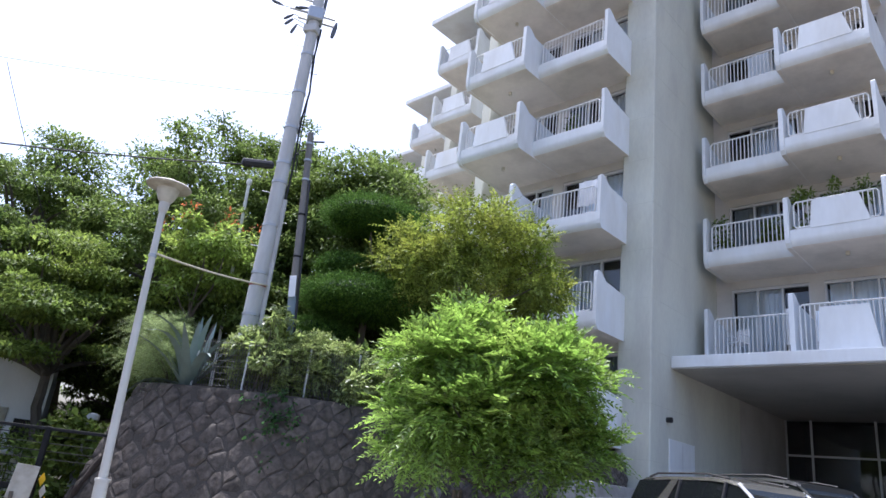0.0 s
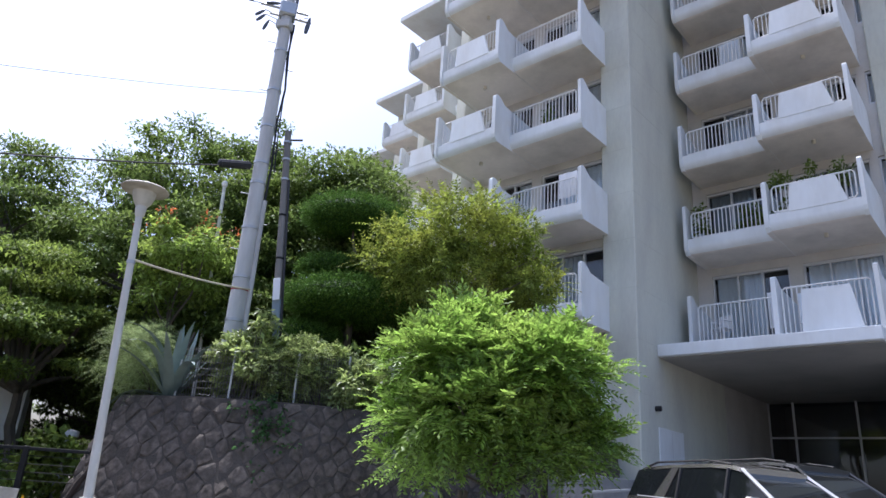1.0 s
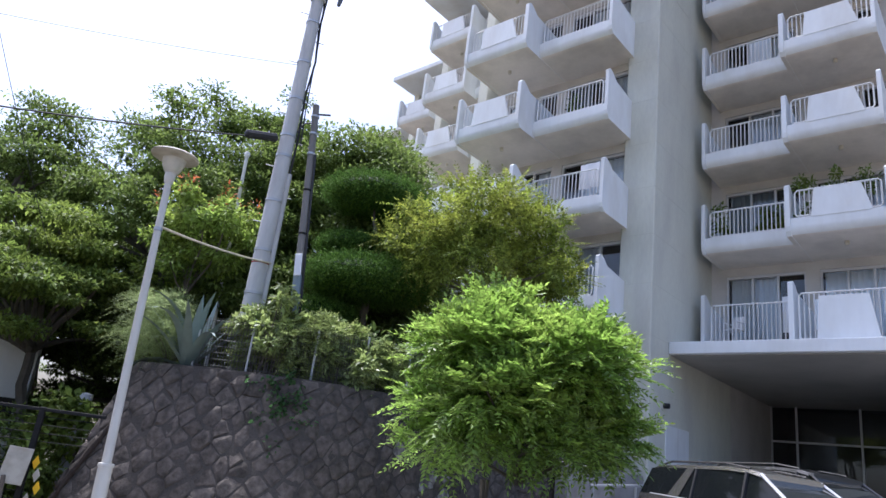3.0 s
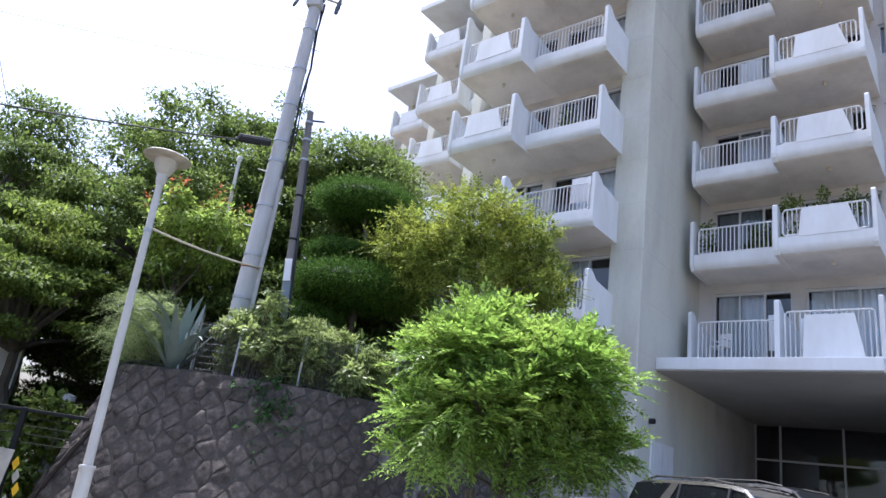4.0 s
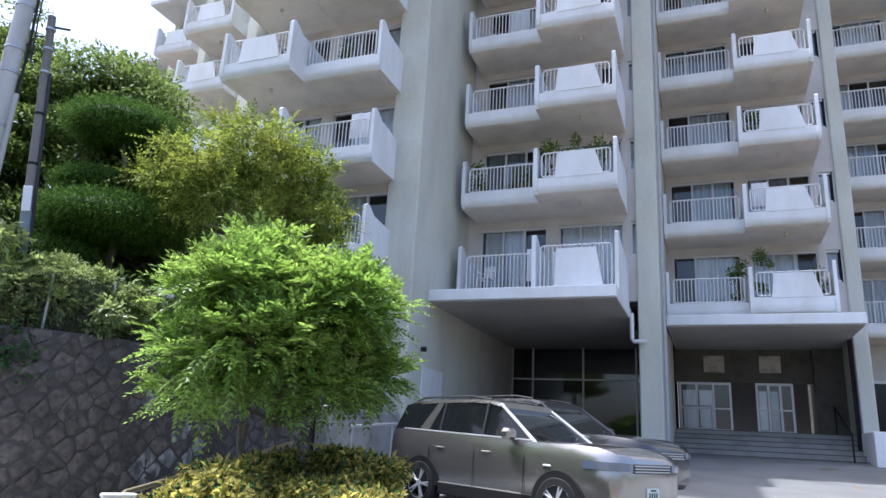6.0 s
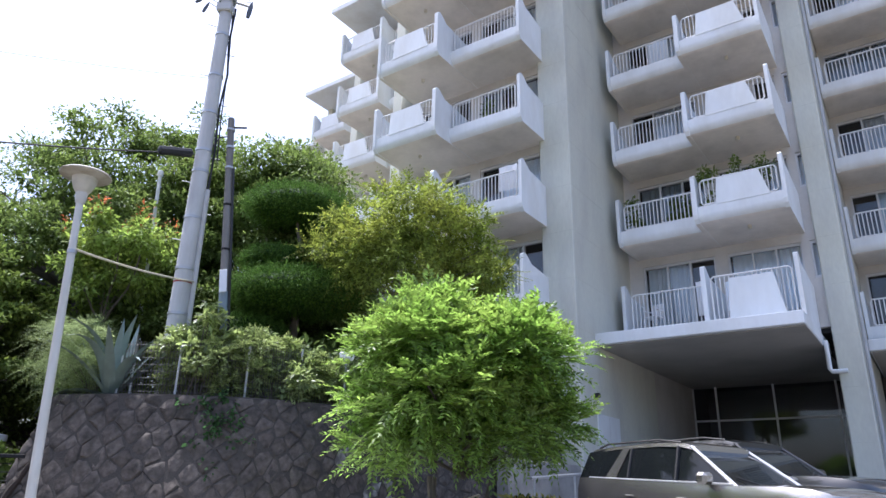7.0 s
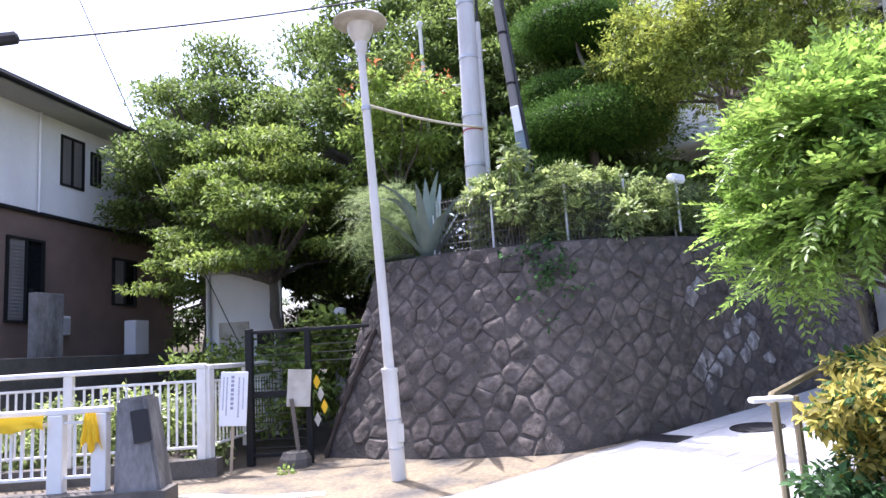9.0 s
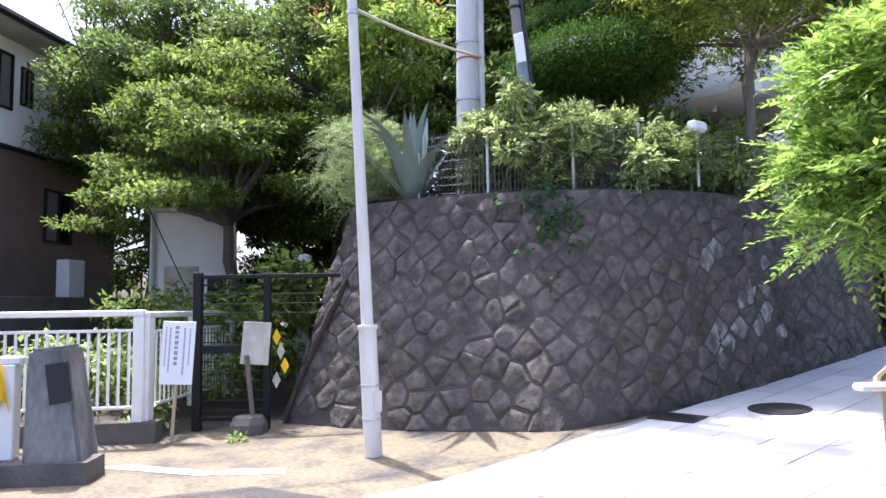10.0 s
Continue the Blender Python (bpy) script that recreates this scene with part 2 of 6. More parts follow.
# ---- builders ----
class Build:
    """Collects vertices and faces for one mesh."""

    def __init__(self):
        self.v, self.f = [], []

    def add(self, verts, faces):
        n = len(self.v)
        self.v += [tuple(p) for p in verts]
        self.f += [tuple(i + n for i in q) for q in faces]
        return self

    def box(self, x0, y0, z0, x1, y1, z1, b=0.0):
        x0, x1, y0, y1, z0, z1 = min(x0, x1), max(x0, x1), min(y0, y1), max(y0, y1), min(z0, z1), max(z0, z1)
        b = min(b, (x1 - x0) * 0.45, (y1 - y0) * 0.45, (z1 - z0) * 0.45)
        if b <= 0:
            v = [(x, y, z) for z in (z0, z1) for x, y in ((x0, y0), (x1, y0), (x1, y1), (x0, y1))]
            return self.add(v, [(3, 2, 1, 0), (4, 5, 6, 7), (0, 1, 5, 4), (1, 2, 6, 5), (2, 3, 7, 6), (3, 0, 4, 7)])
        bm = bmesh.new()
        bmesh.ops.create_cube(bm, size=1)
        for v in bm.verts:
            v.co = Vector((x0 if v.co.x < 0 else x1, y0 if v.co.y < 0 else y1, z0 if v.co.z < 0 else z1))
        bmesh.ops.bevel(bm, geom=bm.edges[:], offset=b, segments=1, affect="EDGES", profile=0.5)
        self.bm(bm)
        return self

    def bm(self, bm):
        bm.verts.index_update()
        self.add([v.co for v in bm.verts], [[v.index for v in f.verts] for f in bm.faces])
        bm.free()
        return self

    def tube(self, pts, radii, n=8, caps=True):
        pts = [Vector(p) for p in pts]
        if isinstance(radii, (int, float)):
            radii = [radii] * len(pts)
        rings, up = [], None
        for i, p in enumerate(pts):
            d = (pts[min(i + 1, len(pts) - 1)] - pts[max(i - 1, 0)]).normalized()
            a = Vector((0, 0, 1)) if abs(d.z) < 0.9 else Vector((1, 0, 0))
            if up is None:
                up = d.cross(a).normalized()
            up = (up - d * up.dot(d)).normalized()
            w = d.cross(up)
            rings.append([p + (up * math.cos(2 * math.pi * k / n) + w * math.sin(2 * math.pi * k / n)) * radii[i] for k in range(n)])
        v = [q for r in rings for q in r]
        f = [(i * n + k, i * n + (k + 1) % n, (i + 1) * n + (k + 1) % n, (i + 1) * n + k) for i in range(len(pts) - 1) for k in range(n)]
        if caps:
            f += [tuple(range(n - 1, -1, -1)), tuple((len(pts) - 1) * n + k for k in range(n))]
        return self.add(v, f)

    def prism(self, profile, axis, a, b):
        """A polygon of (p, q) swept along an axis: x takes (y, z), y takes (x, z), z takes (x, y)."""
        def at(p, q, r):
            return {"x": (r, p, q), "y": (p, r, q), "z": (p, q, r)}[axis]
        n = len(profile)
        v = [at(p, q, a) for p, q in profile] + [at(p, q, b) for p, q in profile]
        return self.add(v, [tuple(range(n)), tuple(range(2 * n - 1, n - 1, -1))] + [(k, k + n, (k + 1) % n + n, (k + 1) % n) for k in range(n)])

    def lathe(self, profile, n=20, at=(0, 0, 0)):
        v = [(at[0] + r * math.cos(2 * math.pi * k / n), at[1] + r * math.sin(2 * math.pi * k / n), at[2] + z) for r, z in profile for k in range(n)]
        f = [(i * n + k, i * n + (k + 1) % n, (i + 1) * n + (k + 1) % n, (i + 1) * n + k) for i in range(len(profile) - 1) for k in range(n)]
        return self.add(v, f)

    def move(self, m):
        self.v = [tuple(m @ Vector(p)) for p in self.v]
        return self

    def mesh(self, name, mat, smooth=False, fix=True):
        me = bpy.data.meshes.new(name)
        me.from_pydata(self.v, [], self.f)
        if fix:
            bm = bmesh.new()
            bm.from_mesh(me)
            bmesh.ops.recalc_face_normals(bm, faces=bm.faces[:])
            bm.to_mesh(me)
            bm.free()
        if smooth:
            me.shade_smooth()
            me.set_sharp_from_angle(angle=radians(38))
        if mat:
            me.materials.append(mat)
        return me


def grid_wall(xs, zs, is_solid, y0, y1):
    """One welded upright slab over a grid of cells, left open where is_solid(x, z) of a cell's middle is false."""
    b = Build()
    nx, nz = len(xs), len(zs)
    for y in (y0, y1):
        b.v += [(x, y, z) for z in zs for x in xs]
    k = nx * nz
    full = {(i, j) for i in range(nx - 1) for j in range(nz - 1) if is_solid((xs[i] + xs[i + 1]) / 2, (zs[j] + zs[j + 1]) / 2)}
    for i, j in full:
        a, c, d, e = j * nx + i, j * nx + i + 1, (j + 1) * nx + i + 1, (j + 1) * nx + i
        b.f += [(a, c, d, e), (k + e, k + d, k + c, k + a)]
        for (p, q), near in (((a, c), (i, j - 1)), ((c, d), (i + 1, j)), ((d, e), (i, j + 1)), ((e, a), (i - 1, j))):
            if near not in full:
                b.f.append((q, p, k + p, k + q))
    used = sorted({i for f in b.f for i in f})
    back = {o: n for n, o in enumerate(used)}
    b.v, b.f = [b.v[i] for i in used], [tuple(back[i] for i in f) for f in b.f]
    return b


def holed_wall(x0, x1, z0, z1, holes, y0, y1):
    """A wall with rectangular openings (x0, x1, z0, z1)."""
    xs = sorted({x0, x1} | {h[k] for h in holes for k in (0, 1)})
    zs = sorted({z0, z1} | {h[k] for h in holes for k in (2, 3)})
    return grid_wall(xs, zs, lambda x, z: not any(a < x < c and e < z < g for a, c, e, g in holes), y0, y1)


def thing(name, label, category, group="", at=(0, 0, 0), rz=0.0, kind="", scale=1.0):
    ob = new(name)
    ob.empty_display_size = 0.2
    ob.matrix_basis = pose(*at, 0, 0, rz) @ Matrix.Scale(scale, 4)
    return tagged(ob, label, category, group, kind)


def part(name, build, mat, parent, label="", smooth=False, at=None, fix=True):
    """Links a Build, or a mesh made before, as one mesh object under a thing or a part."""
    me = build if isinstance(build, bpy.types.Mesh) else build.mesh(name, mat, smooth, fix)
    ob = new(name, me)
    ob.parent = parent
    if at is not None:
        ob.matrix_basis = at if isinstance(at, Matrix) else pose(*at)
    if label:
        ob["label"] = label
    return ob


def solid(name, build, mat, label, category, kind="", group="", smooth=False, fix=True):
    """One mesh that is a thing, or a piece of the setting, by itself."""
    return tagged(new(name, build.mesh(name, mat, smooth, fix)), label, category, group, kind)


def ground_z(y):
    s = max(0.0, min(y, 40.0) - 3.5)
    return 0.09 * s * s / (s + 1.5)


def lerp(a, b, t):
    return a + (b - a) * t


# ---- ground ----
def ground_sheet():
    xs = [-900, -300, -100, -50, -30] + [-22 + 0.5 * i for i in range(69)] + [14, 20, 30, 50, 100, 300, 900]
    ys = [-900, -300, -100, -40, -20, -12] + [-8 + 0.5 * i for i in range(77)] + [32, 36, 40, 60, 100, 300, 900]
    b = Build()
    v = [(x, y, ground_z(y) + 0.006 * noise.noise(Vector((x * 0.8, y * 0.8, 0)))) for y in ys for x in xs]
    n = len(xs)
    f = [(j * n + i, j * n + i + 1, (j + 1) * n + i + 1, (j + 1) * n + i) for j in range(len(ys) - 1) for i in range(n - 1)]
    b.add(v, f)
    return solid("ground", b, M["pale"], "sunlit worn concrete ground rising towards the building", "ground", "structure", smooth=True, fix=False)


ground_sheet()


def strip(outline, lift, mat, name, label, category):
    """A thin sheet laid on the ground, cut into cells so that it follows the slope."""
    bm = bmesh.new()
    bm.faces.new([bm.verts.new((x, y, 0)) for x, y in outline])
    ys = [p[1] for p in outline]
    y = math.ceil(min(ys) * 2) / 2
    while y < max(ys):
        bmesh.ops.bisect_plane(bm, geom=bm.verts[:] + bm.edges[:] + bm.faces[:], plane_co=(0, y, 0), plane_no=(0, 1, 0))
        y += 0.5
    for q in bm.verts:
        q.co.z = ground_z(q.co.y) + lift
    return solid(name, Build().bm(bm), mat, label, category, "structure")


strip([(-10.5, 0.9), (-9.75, 1.9), (-9.5, 2.8), (-8.8, 3.12), (-5.3, 3.1), (-3.0, 2.6), (4, 1.8), (14, 1.5), (14, -14), (-14, -14), (-11.0, 0.8)], 0.010, M["asphalt"], "road", "grey worn asphalt road with pale patches", "road")

for pts in ([(-11.1, 1.96), (-10.16, 2.58), (-10.10, 2.82), (-11.04, 2.2)], [(-10.08, 2.72), (-9.76, 3.18), (-9.95, 3.28), (-10.24, 2.84)]):
    strip(pts, 0.006, M["rail"], "road_marking", "worn white painted line on the road edge", "road marking")

strip([(-8.2, 8.2), (12, 6.5), (12, 24.5), (3.3, 23.7), (-2.1, 23.7), (-8.1, 21.7), (-8.1, 16.2), (-6.3, 16.0), (-6.3, 12.0)], 0.003, M["carpark"], "car_park", "shaded grey concrete car park before the entrance", "car park")

strip([(-12.35, 2.2), (-14.7, -2.2), (-40, -24), (-70, 10), (-45, 34), (-14.5, 8), (-12.5, 4.5)], 0.008, M["soil"], "garden_ground", "dark shaded soil along the stream", "ground")

# ---- apartment building ----
TOP = 10.2  # top of the end walls on the second balcony floor
STOREY = 2.75
FLOORS = [TOP - 1.55 + STOREY * k for k in range(-1, 5)]
ROOF = 22.65
building = thing("apartment_building", "pale grey staggered apartment building with curved white balconies", "apartment building")

SHALLOW, DEEP = 2.52, 2.33  # widths of the two balconies of a bay


def balcony_slab(width, front, back):
    """A trough: slab, rounded lower edge, kerb. Local y from front to back, z from the underside."""
    r = 0.24
    arc = [(front + r - r * math.cos(a), r - r * math.sin(a)) for a in [math.pi / 2 * i / 6 for i in range(7)]]
    prof = arc + [(back, 0.0), (back, 0.16), (front + 0.14, 0.16), (front + 0.14, 0.46), (front, 0.46)]
    return prof


def railing(b, x0, x1, y, z0, z1, gap=0.115):
    r = 0.019
    b.tube([(x0 + 0.05, y, z0), (x0, y, z0 + 0.06), (x0, y, z1 - 0.07), (x0 + 0.06, y, z1), (x1 - 0.06, y, z1), (x1, y, z1 - 0.07), (x1, y, z0 + 0.06), (x1 - 0.05, y, z0), (x0 + 0.05, y, z0)], 0.024, 6)
    for x in (lerp(x0, x1, 0.2), lerp(x0, x1, 0.8)):
        b.tube([(x, y, z0 - 0.07), (x, y, z0)], r, 4, False)
    n = max(2, round((x1 - x0) / gap))
    spots = [(lerp(x0, x1, i / n), y, z0) for i in range(1, n)]
    bar = Build().tube([(0, 0, 0), (0, 0, z1 - z0)], r * 0.8, 4, False).mesh("baluster", M["balrail"], True)
    row = Build()
    for x, q, z in spots:
        row.tube([(x, q, z), (x, q, z1)], r * 0.8, 4, False)
    return b.mesh("railing", M["balrail"], True), spots, bar, row.mesh("railing_infill", M["balrail"], True)


def put_railing(rail, bal, at, single):
    """A railing; on the nearest bay every baluster is a piece by itself."""
    frame_me, spots, bar, row = rail
    if single:
        r = part("railing", frame_me, None, building, at=at)
        for p in spots:
            part("baluster", bar, None, r, at=p)
    else:
        part("railing", frame_me, None, bal)
        part("railing_infill", row, None, bal)["kind"] = "stuff"


def end_wall(front, back, top=1.55, low=-0.015):
    """A fin beside a balcony: upright front edge, cut away below."""
    foot = [(front - 0.05, 0.22), (front - 0.02, 0.10), (front + 0.08, -0.01), (front + 0.25, low)] if low > -0.1 else [(front - 0.05, low)]
    return foot + [(back, low), (back, top - 0.35), (front + 0.42, top - 0.21), (front + 0.2, top - 0.05), (front + 0.08, top), (front, top - 0.01), (front - 0.05, top - 0.06)]


DEEP_Y, SHALLOW_Y, BACK_Y = 0.0, 0.70, 2.3


def underside(me):
    """Gives the faces that look down the balcony ceilings' beige, which paints in their shade."""
    me.materials.append(M["underside"])
    for p in me.polygons:
        if p.normal.z < -0.9:
            p.material_index = 1
    return me


def make_bay_meshes(mirror):
    """Meshes of one balcony pair. Local x runs 0 to the bay's width; the deep balcony is at the right, or at the left when mirrored."""
    total = SHALLOW + DEEP

    def X(a):
        return total - a if mirror else a

    out = {}
    b = Build().prism(balcony_slab(SHALLOW, SHALLOW_Y, BACK_Y), "x", X(0.10), X(SHALLOW - 0.06))
    out["slab_shallow"] = underside(b.mesh("slab", M["white"], True))
    b = Build().prism(balcony_slab(DEEP, DEEP_Y, BACK_Y), "x", X(SHALLOW + 0.06), X(total - 0.10))
    out["slab_deep"] = underside(b.mesh("slab", M["white"], True))
    out["fin_shallow"] = underside(Build().prism(end_wall(SHALLOW_Y, BACK_Y), "x", X(0), X(0.10)).mesh("end_wall", M["white"]))
    out["fin_mid"] = underside(Build().prism(end_wall(DEEP_Y, BACK_Y, 1.55 if mirror else 1.43), "x", X(SHALLOW - 0.06), X(SHALLOW + 0.06)).mesh("partition_wall", M["white"]))
    out["fin_deep"] = underside(Build().prism(end_wall(DEEP_Y, BACK_Y), "x", X(total - 0.10), X(total)).mesh("end_wall", M["white"]))
    x0, x1 = sorted((X(0.22), X(SHALLOW - 0.16)))
    out["rail_shallow"] = railing(Build(), x0, x1, SHALLOW_Y + 0.07, 0.50, 1.28)
    x0, x1 = sorted((X(SHALLOW + 0.16), X(total - 0.2)))
    out["rail_deep"] = railing(Build(), x0, x1, DEEP_Y + 0.10, 0.53, 1.26)
    w = x1 - x0
    lo0, lo1, hi0, hi1 = x0 + 0.20 * w, x1 - 0.10 * w, x0 + 0.24 * w, x1 - 0.21 * w
    b = Build().prism([(lo0, 0.44), (lo1, 0.44), (hi1, 1.2), (hi0, 1.2)], "y", DEEP_Y - 0.015, DEEP_Y + 0.06)
    out["panel"] = b.mesh("parapet_panel", M["white"])
    # the lowest floor of the taller bays stands on the canopy, with no trough under it
    out["kerb_shallow"] = Build().prism([(SHALLOW_Y, -0.21), (BACK_Y, -0.21), (BACK_Y, -0.08), (SHALLOW_Y, -0.08)], "x", X(0.10), X(SHALLOW - 0.06)).mesh("slab", M["white"])
    out["kerb_deep"] = Build().prism([(DEEP_Y, -0.21), (BACK_Y, -0.21), (BACK_Y, -0.08), (DEEP_Y, -0.08)], "x", X(SHALLOW + 0.06), X(total - 0.10)).mesh("slab", M["white"])
    for key, y, a, c in (("low_shallow", SHALLOW_Y, 0, 0.10), ("low_mid", DEEP_Y, SHALLOW - 0.06, SHALLOW + 0.06), ("low_deep", DEEP_Y, total - 0.10, total)):
        out[key] = Build().prism(end_wall(y, BACK_Y, 1.5, -0.21), "x", X(a), X(c)).mesh("end_wall", M["white"])
    y0, y1 = sorted((X(0.26), X(SHALLOW - 0.12)))
    out["lowrail_shallow"] = railing(Build(), y0, y1, SHALLOW_Y + 0.07, -0.01, 1.18)
    out["lowrail_deep"] = railing(Build(), x0, x1, DEEP_Y + 0.10, -0.01, 1.18)
    b = Build().prism([(lo0, -0.2), (lo1, -0.2), (hi1, 1.06), (hi0, 1.06)], "y", DEEP_Y - 0.015, DEEP_Y + 0.06)
    out["lowpanel"] = b.mesh("parapet_panel", M["white"])
    c = X(SHALLOW + DEEP * 0.5)
    out["lamp"] = Build().lathe([(0.0, -0.13), (0.045, -0.12), (0.065, -0.08), (0.05, -0.03), (0.06, -0.025), (0.06, 0.0)], 10, (c, 0.9, 0)).mesh("ceiling_lamp", M["lampglass"], True)
    return out


def window_meshes(w, h, leaves):
    """Frame, panes and curtains of a sliding window. Local x 0 to w, y 0 at the wall's face, z 0 to h."""
    t = 0.05
    step = (w - 2 * t) / leaves
    holes = [(t + i * step + 0.03 * (i > 0), t + (i + 1) * step - 0.03 * (i < leaves - 1), t + 0.03, h - t - 0.03) for i in range(leaves)]
    f = holed_wall(0, w, 0, h, holes, 0.02, 0.12)
    panes = [Build().box(a - 0.004, (0.045 if i % 2 else 0.085) - 0.003, e - 0.004, c + 0.004, (0.045 if i % 2 else 0.085) + 0.003, g + 0.004) for i, (a, c, e, g) in enumerate(holes)]
    return f.mesh("window_frame", M["alu"]), [p.mesh("pane", M["glass"]) for p in panes]


def curtain_mesh(w, h):
    n = max(6, int(w / 0.05))
    v, f = [], []
    for i in range(n + 1):
        y = 0.03 * math.sin(i * 1.9) + 0.012 * math.sin(i * 4.3)
        v += [(w * i / n, y, 0), (w * i / n, y * 0.6, h)]
    for i in range(n):
        f.append((2 * i, 2 * i + 2, 2 * i + 3, 2 * i + 1))
    return [Build().add(v, f).mesh("curtain", M[k], True, False) for k in ("curtain", "curtain", "drape")]


WIN_H = 2.3
WIN_SHALLOW = window_meshes(2.2, WIN_H, 3)
WIN_DEEP = window_meshes(2.0, WIN_H, 3)
WIN_SLOT = window_meshes(0.5, 1.1, 1)
CURTAINS = {k: curtain_mesh(w, WIN_H - 0.14) for k, w in (("full", 2.0), ("third", 0.66), ("half", 1.3))}
CURTAIN_SLOT = curtain_mesh(0.42, 0.95)
rng = random.Random(7)


def put_window(meshes, m, curtain=True):
    frame_me, panes = meshes
    win = part("window", frame_me, None, building, at=m)
    for p in panes:
        o = part("pane", p, None, win)
        o.visible_shadow = False
    if curtain:
        slot = meshes is WIN_SLOT
        k = rng.choice(["full", "third", "half", "third", "half"])
        x = 0.04 if slot else (0.1 if k == "full" else rng.choice([0.1, 0.75]))
        part("curtain", rng.choice(CURTAIN_SLOT if slot else CURTAINS[k]), None, win, at=(x, 0.16, 0.07))
        if not slot and k == "third" and rng.random() < 0.6:
            part("curtain", rng.choice(CURTAINS["third"]), None, win, at=(1.42 if x < 0.5 else 0.08, 0.17, 0.07))
    return win


BAY_MESHES = {False: make_bay_meshes(False), True: make_bay_meshes(True)}


def bay(x0, y0, mirror, floors=FLOORS, single=False):
    """One staggered bay: back wall with window openings, balconies on every floor. x0: left end, y0: front of the deep balcony."""
    total = SHALLOW + DEEP
    ms = BAY_MESHES[mirror]
    left, right = x0 - 0.35, x0 + total + 0.7
    if mirror:
        left, right = x0 - 0.7, x0 + total + 0.35
    yb = y0 + BACK_Y
    wins = [(0.16, 2.2), (SHALLOW + 0.2, 2.0), (total + 0.08, 0.5)]
    if mirror:
        wins = [(total - a - w, w) for a, w in wins]
    wins = sorted(wins)
    for zb in floors:
        low = zb == floors[0] and single
        slab, rail_key = ("kerb_", "lowrail_") if low else ("slab_", "rail_")
        for side in ("shallow", "deep"):
            bal = part("balcony", ms[slab + side], None, building, at=(x0, y0, zb))
            put_railing(ms[rail_key + side], bal, (x0, y0, zb), single)
            if side == "shallow":
                part("end_wall", ms["low_shallow" if low else "fin_shallow"], None, bal)
            else:
                part("partition_wall", ms["low_mid" if low else "fin_mid"], None, bal)
                part("end_wall", ms["low_deep" if low else "fin_deep"], None, bal)
                part("parapet_panel", ms["lowpanel" if low else "panel"], None, bal)
                if zb > floors[0]:
                    part("ceiling_lamp", ms["lamp"], None, bal)
        z0, zs, zt = zb + 0.02, zb + 0.20, zb + 0.20 + WIN_H
        holes = []
        for a, w in wins:
            sill = zs if w > 1 else zt - 1.1
            holes.append((x0 + a, x0 + a + w, sill, zt))
            put_window(WIN_SLOT if w < 1 else (WIN_SHALLOW if w > 2.1 else WIN_DEEP), pose(x0 + a, yb + 0.03, sill))
        part("wall", holed_wall(left, right, z0, zb + STOREY + 0.02, holes, yb, yb + 0.2), M["wallpaint"], building)
    zb = floors[0]
    # room back and floors are coloured near-black so the windows look unlit
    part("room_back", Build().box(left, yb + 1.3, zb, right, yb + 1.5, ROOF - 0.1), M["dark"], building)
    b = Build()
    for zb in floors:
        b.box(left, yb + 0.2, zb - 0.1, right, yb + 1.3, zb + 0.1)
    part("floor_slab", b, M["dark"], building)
    part("roof", Build().box(left - 0.1, y0 - 0.1, ROOF, right + 0.1, yb + 6, ROOF + 0.28, 0.03), M["white"], building)


STEP = (5.75, 4.25)
BX, BY = -7.83, 18.05
bay(BX, BY, False, single=True)
bay(BX + STEP[0], BY + STEP[1], False)
bay(BX + 2 * STEP[0] + 0.35, BY + 2 * STEP[1], False)
WX, WY = -13.75, 14.0
LOW = [FLOORS[0] - STOREY] + FLOORS
bay(WX, WY, True, LOW)
for i in (1, 2, 3):
    bay(WX - 6.28 * i, WY + 4.4 * i, True, LOW)


def pier(x0, x1, y0, y1, z0=-0.2, label="", near=False):
    b = Build().box(x0, y0, z0, x1, y1, ROOF + 0.3, 0.03)
    p = part("pier", b, M["pier"], building, label)
    z = 2.9
    while near and z < ROOF:
        part("pour_joint", Build().box(x0 - 0.003, y0 - 0.003, z, x1 + 0.003, y0 + 2.2, z + 0.012), M["pourline"], p)
        z += 1.375
    return p


pier(-9.08, -8.12, 16.1, 22.0, near=True)
pier(-2.73, -2.10, 20.2, 26.2, near=True)
pier(3.36, 3.80, 24.5, 30.0)
pier(9.4, 9.9, 28.8, 34.0)
for i in (0, 1, 2, 3):
    pier(WX - 6.28 * i - 0.75, WX - 6.28 * i - 0.35, WY + 4.4 * i + 1.7, WY + 4.4 * i + 8, 0.0)
# blank flanks that close the staggered plan
part("wall", Build().box(-14.5, 16.5, 0, -9.08, 16.7, FLOORS[0] - STOREY), M["wallpaint"], building)
part("wall", Build().box(-40, 44, 0, 30, 44.3, ROOF), M["wallpaint"], building)
part("wall", Build().box(-40, 30, 0, -39.7, 44, ROOF), M["wallpaint"], building)
part("wall", Build().box(16, 30, 0, 16.3, 44, ROOF), M["wallpaint"], building)

# canopies over the two ground-floor recesses
canopy_b = part("canopy", Build().box(-8.115, 17.2, 5.38, -2.95, 21.6, 5.70, 0.02), M["white"], building, "white slab canopy with a deep edge")
part("canopy", Build().box(-2.06, 21.9, 5.46, 3.34, 28.0, 5.78, 0.02), M["white"], building, "white slab canopy with a deep edge")
# near-black lid added to keep sky light out of the glazed room
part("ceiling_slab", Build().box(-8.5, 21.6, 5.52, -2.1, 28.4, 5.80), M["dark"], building)
